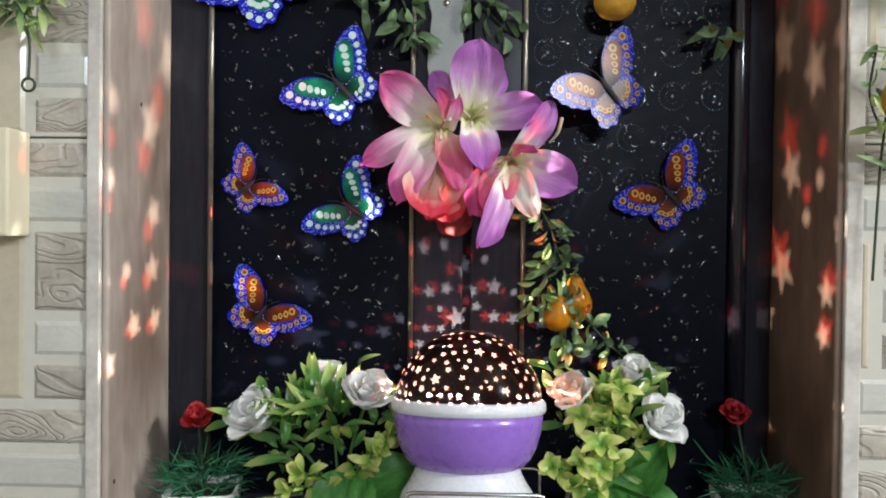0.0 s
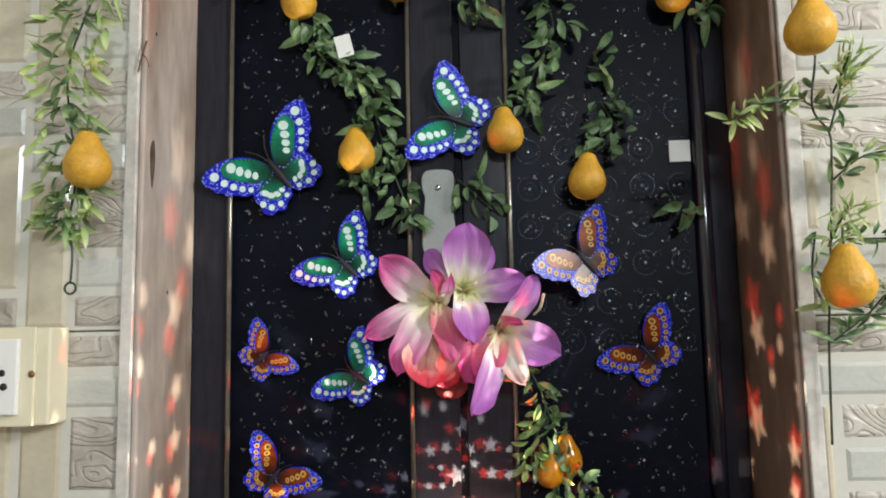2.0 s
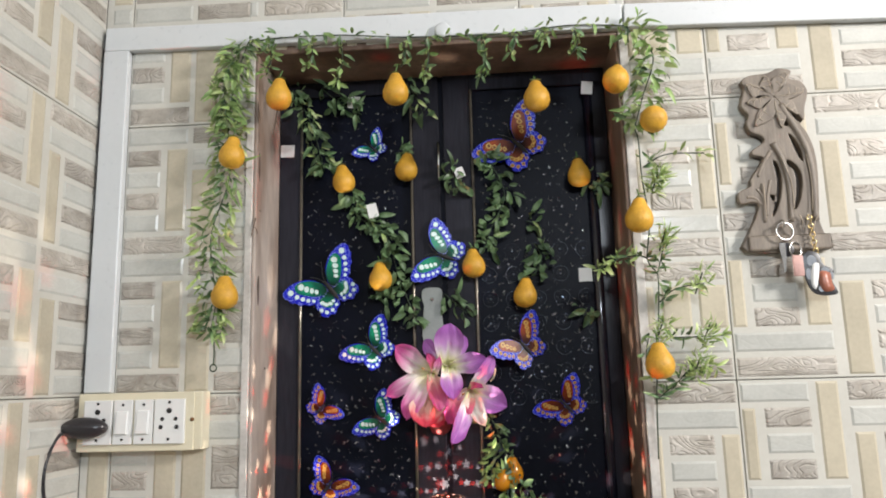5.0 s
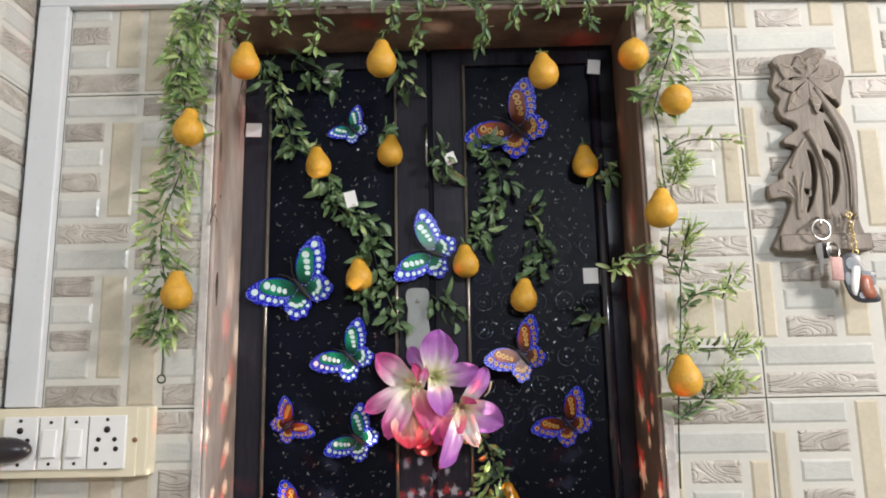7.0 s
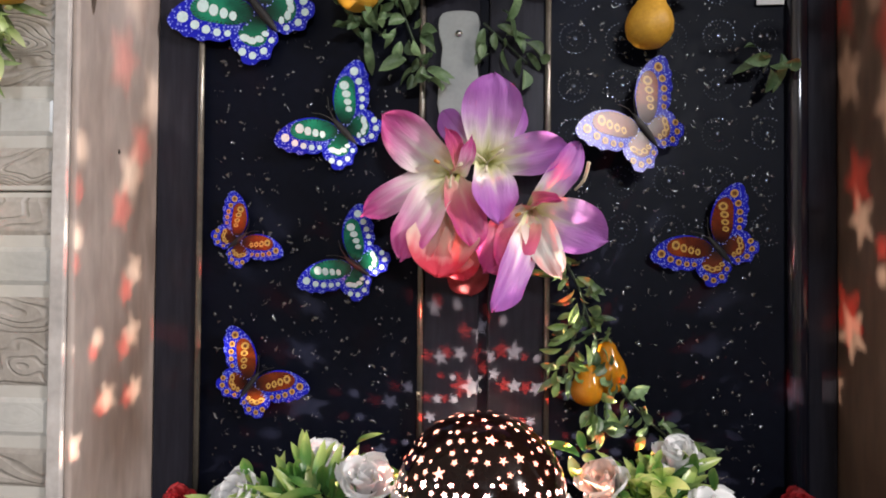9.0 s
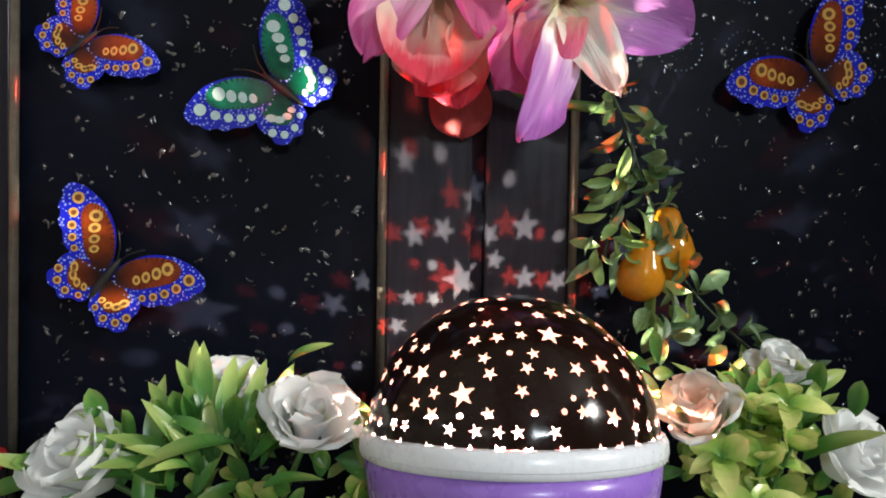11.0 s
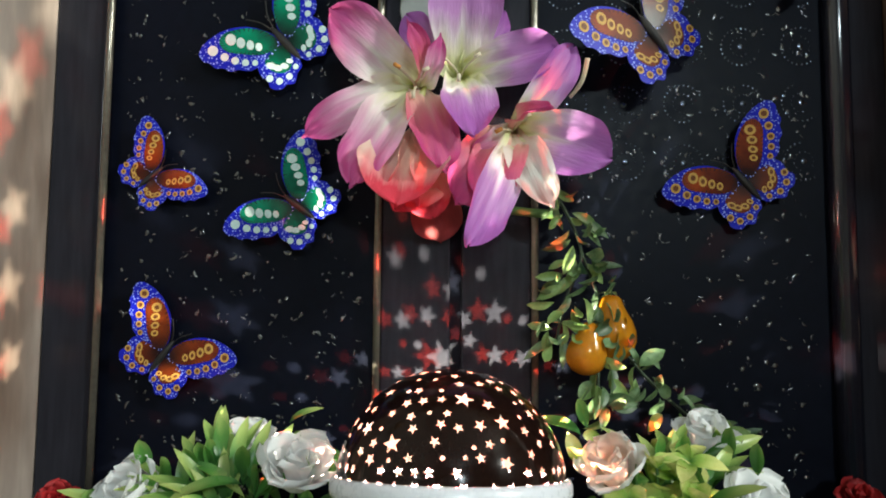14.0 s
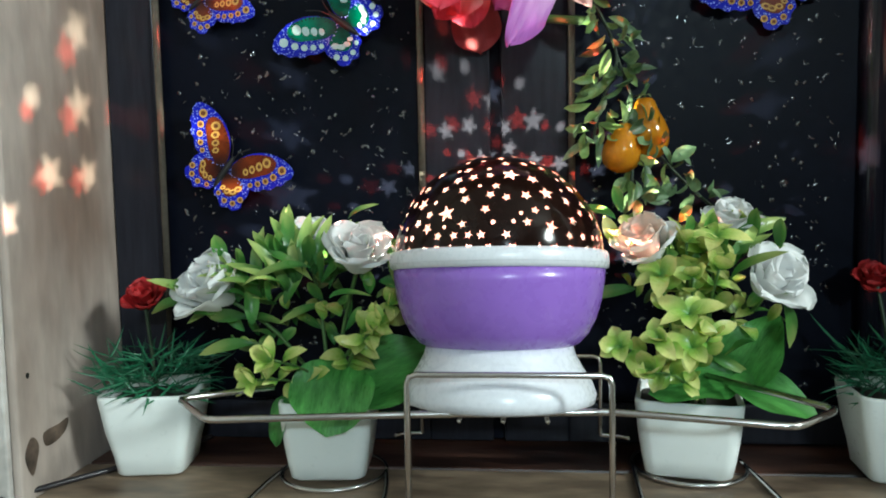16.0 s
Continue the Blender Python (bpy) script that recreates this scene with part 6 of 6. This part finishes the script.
LIME_SET = [leaf_data("leaf", 0.016, 0.0115, LEAF_LIME, -0.4, 0.4, 8, blunt=1.25), leaf_data("leaf", 0.013, 0.0105, LEAF_LIME, 0.5, 0.4, 8, blunt=1.3), leaf_data("leaf", 0.017, 0.0105, LEAF_LIME, 0.7, 0.35, 8, blunt=1.2)]
BLADE_SET = [leaf_data("leaf", 0.032, 0.0088, LEAF_BLADE, 0.7, 0.45, 9, 1.15), leaf_data("leaf", 0.026, 0.0092, LEAF_BLADE, 0.95, 0.45, 9, 1.2), leaf_data("leaf", 0.021, 0.0092, LEAF_BLADE, -0.3, 0.5, 9, 1.25)]
BROAD_SET = [leaf_data("leaf", 0.062, 0.046, LEAF_BROAD, 0.25, 0.35, 12, 0.8, 0.07), leaf_data("leaf", 0.055, 0.030, LEAF_BROAD, 0.3, 0.35, 12, 0.8, 0.06), leaf_data("leaf", 0.056, 0.062, LEAF_BROAD, 0.22, 0.22, 14, 1.0, 0.06)]


def twig(owner, foot, tip, seed, leaves, pairs=4, tip_leaves=3, thick=0.0009):
    """A stalk with leaf pairs and a tuft at its end."""
    rng = random.Random(seed)
    foot, tip = Vector(foot), Vector(tip)
    bend = (foot + tip) / 2 + Vector((0, -0.004, 0.008))
    line = spline([foot, bend, tip], 6)
    part("stem", tube(line, thick, 6), STEM_GREEN, owner)
    d = (tip - foot).normalized()
    for k in range(pairs):
        p = line[min(int(len(line) * (0.45 + 0.5 * k / pairs)), len(line) - 1)]
        a = rng.uniform(0, 6.28)
        for q in (0, math.pi):
            side = d.orthogonal()
            side.rotate(Matrix.Rotation(a + q, 3, d))
            shared("leaf", rng.choice(leaves), owner, aim(p, side + d * 0.45 + Vector((0, -0.2, 0)), d + Vector((0, -0.7, 0.2)), rng.uniform(-0.5, 0.5), rng.uniform(0.7, 1.05)))
    for k in range(tip_leaves):
        a = 2 * math.pi * (k + rng.random() * 0.5) / tip_leaves
        side = d.orthogonal()
        side.rotate(Matrix.Rotation(a, 3, d))
        shared("leaf", rng.choice(leaves), owner, aim(tip, side * 0.8 + d * 0.8, d + Vector((0, -0.6, 0.3)), rng.uniform(-0.4, 0.4), rng.uniform(0.8, 1.1)))


def rose_plant(p, roses, lime, blades, broad, seed, h, mix=(1, 2), tuft=((0, 0, 0), (0.05, 0.03, 0.04), 20)):
    rng = random.Random(seed)
    o = p.matrix_basis.inverted()
    foot = Vector((0, 0, h - 0.008))
    for k, (at, facing, petals, size) in enumerate(roses):
        q = o @ Vector(at)
        rose(p, q, facing, petals, size, seed + k)
        back = q - Vector(facing).normalized() * 0.012
        part("stem", tube(spline([foot, (foot + back) / 2 + Vector((0, 0.004, 0.01)), back], 5), 0.0014, 6), STEM_GREEN, p)
        for j in range(3):
            a = 2.1 * j + k
            shared("leaf", BLADE_SET[2], p, aim(back, Vector((math.cos(a), 0.2, math.sin(a))), (0, -1, 0.2), 0, 0.75))
    for k, at in enumerate(lime):
        twig(p, foot + Vector((rng.uniform(-0.012, 0.012), rng.uniform(-0.01, 0.006), 0)), o @ Vector(at), seed + 50 + k, LIME_SET, 3, 5)
    for k, (at, way, m) in enumerate(blades):
        shared("leaf", BLADE_SET[m % 3], p, aim(o @ Vector(at), way, (0, -0.8, 0.6), rng.uniform(-0.5, 0.5), rng.uniform(0.85, 1.15)))
    mid, radii, count = tuft
    for k in range(count):
        a, b_ = rng.uniform(0, 2 * math.pi), rng.uniform(0.0, 1.35)
        d = Vector((math.sin(b_) * math.cos(a), -abs(math.sin(b_) * math.sin(a)) * 0.8, math.cos(b_)))
        at = Vector([c + r * q * rng.uniform(0.35, 0.75) for c, r, q in zip(mid, radii, d)])
        shared("leaf", BLADE_SET[k % 3], p, aim(o @ at, d + Vector((0, -0.12, 0.75)), Vector((0, -0.6, 0.8)), rng.uniform(-0.6, 0.6), rng.uniform(0.75, 1.05)))
    for k, (at, way, up, m, s) in enumerate(broad):
        shared("leaf", BROAD_SET[m], p, aim(o @ Vector(at), way, up, 0, s))
    for k in range(70):
        c = rng.choice(roses)[0]
        at = foot.lerp(o @ Vector(c), rng.uniform(0.45, 0.95)) + Vector((rng.uniform(-0.030, 0.030), rng.uniform(-0.006, 0.026), rng.uniform(-0.022, 0.022)))
        shared("leaf", rng.choice(BLADE_SET * mix[0] + LIME_SET * mix[1] + FRESH_SET[:1]), p, aim(at, (rng.uniform(-1, 1), rng.uniform(-0.8, 0.5), rng.uniform(-0.2, 1)), (0, -0.8, 0.6), rng.uniform(-0.6, 0.6), rng.uniform(0.6, 0.95)))


def placed(p):
    p.matrix_basis = Matrix.LocRotScale(p.location, p.rotation_euler, None)
    return p


rose_left = placed(pot("rose_pot", -0.083, 0.700, 0.062, 0.050, 0.054, 4, "white square pot of white cloth roses and green leaves"))
rose_plant(rose_left, [((-0.157, 0.680, 1.192), (-0.45, -0.6, 0.65), ROSE_PETALS, 1.22), ((-0.053, 0.664, 1.216), (0.15, -0.6, 0.78), ROSE_PETALS, 1.08), ((-0.096, 0.704, 1.222), (0.1, -0.35, 0.93), ROSE_PETALS, 0.9)],
           [(-0.119, 0.652, 1.136), (-0.108, 0.655, 1.148), (-0.041, 0.655, 1.172), (-0.034, 0.658, 1.182), (-0.046, 0.652, 1.166)],
           [((-0.118, 0.672, 1.214), (0.95, -0.3, 0.0), 0), ((-0.122, 0.676, 1.190), (-0.15, -0.3, 1), 0), ((-0.105, 0.672, 1.180), (0.35, -0.3, 0.9), 0), ((-0.110, 0.690, 1.204), (0.15, -0.1, 1), 0), ((-0.090, 0.680, 1.206), (0.1, -0.2, 1), 2), ((-0.075, 0.684, 1.210), (-0.25, -0.1, 1), 2), ((-0.050, 0.676, 1.186), (0.1, -0.2, 1), 2),
            ((-0.060, 0.684, 1.214), (0.3, 0, 1), 2), ((-0.132, 0.678, 1.172), (-0.9, -0.3, 0.1), 1), ((-0.040, 0.660, 1.198), (0.9, -0.3, -0.3), 2), ((-0.150, 0.690, 1.205), (-0.3, -0.1, 1), 2), ((-0.125, 0.670, 1.155), (-0.9, -0.3, 0.15), 0), ((-0.180, 0.690, 1.180), (-0.9, -0.2, 0.1), 1), ((-0.085, 0.665, 1.205), (-0.9, -0.3, 0.3), 0), ((-0.128, 0.675, 1.166), (0.1, -0.4, 0.9), 1)],
           [((-0.072, 0.684, 1.142), (-0.10, -0.70, -0.62), (0.0, -0.62, 0.78), 2, 0.92), ((-0.068, 0.688, 1.118), (0.84, -0.20, 0.48), (-0.30, -0.75, 0.55), 0, 1.12), ((-0.105, 0.680, 1.118), (-0.45, -0.30, -0.85), (-0.5, -0.8, 0.3), 1, 0.62)], 11, 0.054, (3, 1), ((-0.10, 0.685, 1.178), (0.066, 0.034, 0.050), 44))
rose_right = placed(pot("rose_pot", 0.160, 0.716, 0.068, 0.055, 0.052, -12, "white square pot of white cloth roses and lime leaves"))
rose_plant(rose_right, [((0.122, 0.668, 1.220), (-0.3, -0.5, 0.8), BLUSH_PETALS, 1.0), ((0.185, 0.712, 1.230), (0.1, -0.4, 0.9), ROSE_PETALS, 0.88), ((0.201, 0.672, 1.197), (0.45, -0.65, 0.6), ROSE_PETALS, 1.05)],
           [(0.107, 0.660, 1.156), (0.129, 0.655, 1.161), (0.146, 0.658, 1.176), (0.125, 0.655, 1.142), (0.148, 0.658, 1.156), (0.160, 0.664, 1.162), (0.147, 0.668, 1.218), (0.164, 0.668, 1.221), (0.130, 0.660, 1.199), (0.149, 0.660, 1.198), (0.165, 0.664, 1.202), (0.158, 0.672, 1.212)],
           [((0.108, 0.69, 1.232), (-0.7, -0.1, 0.7), 1), ((0.112, 0.69, 1.236), (-0.4, -0.1, 0.9), 2), ((0.195, 0.70, 1.215), (0.3, -0.2, 1), 2), ((0.205, 0.672, 1.182), (0.5, -0.4, -0.8), 1), ((0.180, 0.70, 1.218), (0.9, -0.2, 0.45), 0), ((0.175, 0.69, 1.205), (0.6, -0.4, 0.6), 0), ((0.118, 0.67, 1.190), (-0.95, -0.3, 0.0), 0), ((0.205, 0.68, 1.212), (0.2, -0.2, 1), 2)],
           [((0.184, 0.690, 1.128), (-0.92, -0.36, 0.04), (0.1, -0.55, 0.8), 0, 0.88), ((0.178, 0.690, 1.128), (0.93, -0.42, -0.10), (0, -0.6, 0.8), 1, 1.0), ((0.184, 0.694, 1.122), (0.40, -0.10, 0.92), (-0.5, -0.9, 0.2), 0, 0.86)], 33, 0.052, (1, 2), ((0.160, 0.685, 1.186), (0.056, 0.034, 0.046), 20))

GRASS_SET = [leaf_data("blade", 0.026, 0.0019, GRASS, 0.25, 0.5, 5), leaf_data("blade", 0.021, 0.0018, GRASS, -0.35, 0.5, 5), leaf_data("blade", 0.030, 0.0017, GRASS, 0.12, 0.5, 5)]


def grass_pot(x, y, turn, seed, flower, size):
    p = placed(pot("grass_pot", x, y, 0.064 * size, 0.046 * size, 0.058, turn, "white square pot of dark plastic grass with a red flower"))
    rng = random.Random(seed)
    b = bmesh.new()
    for k in range(300):
        a, r = rng.uniform(0, 6.28), 0.032 * rng.random() ** 0.6
        at = Vector((r * math.cos(a), r * math.sin(a), 0.052 + rng.uniform(0, 0.030)))
        me = rng.choice(GRASS_SET)
        m = aim(at, (math.cos(a) + rng.uniform(-1.4, 1.4), math.sin(a) + rng.uniform(-1.4, 1.4), rng.uniform(-0.35, 1.0)), (0, 0, 1), rng.uniform(0, 6), rng.uniform(0.7, 1.1))
        base = len(b.verts)
        vs = [b.verts.new(m @ v.co) for v in me.vertices]
        for f in me.polygons:
            b.faces.new([vs[i] for i in f.vertices])
    tagged(part("grass", b, GRASS, p), kind="stuff")
    q = p.matrix_basis.inverted() @ Vector(flower)
    part("stem", tube(spline([(0, 0, 0.055), (q + Vector((0, 0, 0.055))) / 2, q], 5), 0.0014, 6), STEM, p)
    rose(p, q, (0.05, -0.6, 0.8), RED_PETALS, 0.86, seed)
    return p


grass_pot(-0.212, 0.708, 8, 71, (-0.217, 0.706, 1.183), 1.0)
grass_pot(0.296, 0.716, -6, 72, (0.288, 0.735, 1.190), 1.0)
black_lead = thing("black_lead", (X0 + 0.004, WALL + 0.02, ZS + 0.003), "thin black cable lying on the sill", "cable")
part("wire", tube(spline([(-0.03, -0.05, 0.002), (0.0, 0.0, 0.0), (0.045, 0.055, 0.0), (0.07, 0.10, 0.001)], 6), 0.002, 6), RUBBER, black_lead)

# ---- tiles of the walls ----
lay_tiles(wall_north, lambda u, v: Matrix.Translation((u, WALL, v)), 0.477, 1.431, (EDGE_L, 1.09), (0.6, 2.5),
          ((0.477, 0.6, 1.5, 2.7), (EDGE_L, ZT + 0.006, EDGE_R, 2.7), (EDGE_L, 0.6, EDGE_R, ZS - 0.031)), (0.45, 1.65), FULL)
lay_tiles(wall_north, lambda u, v: Matrix.Translation((u, WALL, v)), 0.177, 1.431, (EDGE_R, 0.477), (0.6, 2.5), ((EDGE_R, 0.6, 0.477, 2.7),), (0.42, 1.55), STRIP)
lay_tiles(wall_north, lambda u, v: Matrix.Translation((u, WALL, v)), -0.497, 1.431, (CORNER, EDGE_L), (0.6, 2.5), ((CORNER, 0.6, EDGE_L, 2.7),), (-0.4, 1.65), SIDE)
lay_tiles(wall_west, lambda u, v: Matrix.Translation((CORNER, u, v)) @ Matrix.Rotation(radians(90), 4, "Z"), WALL - 0.3, 1.431, (-0.5, WALL - 0.01), (0.9, 2.5),
          ((-0.6, 0.9, WALL, 2.7),), (WALL, 1.65), FULL)
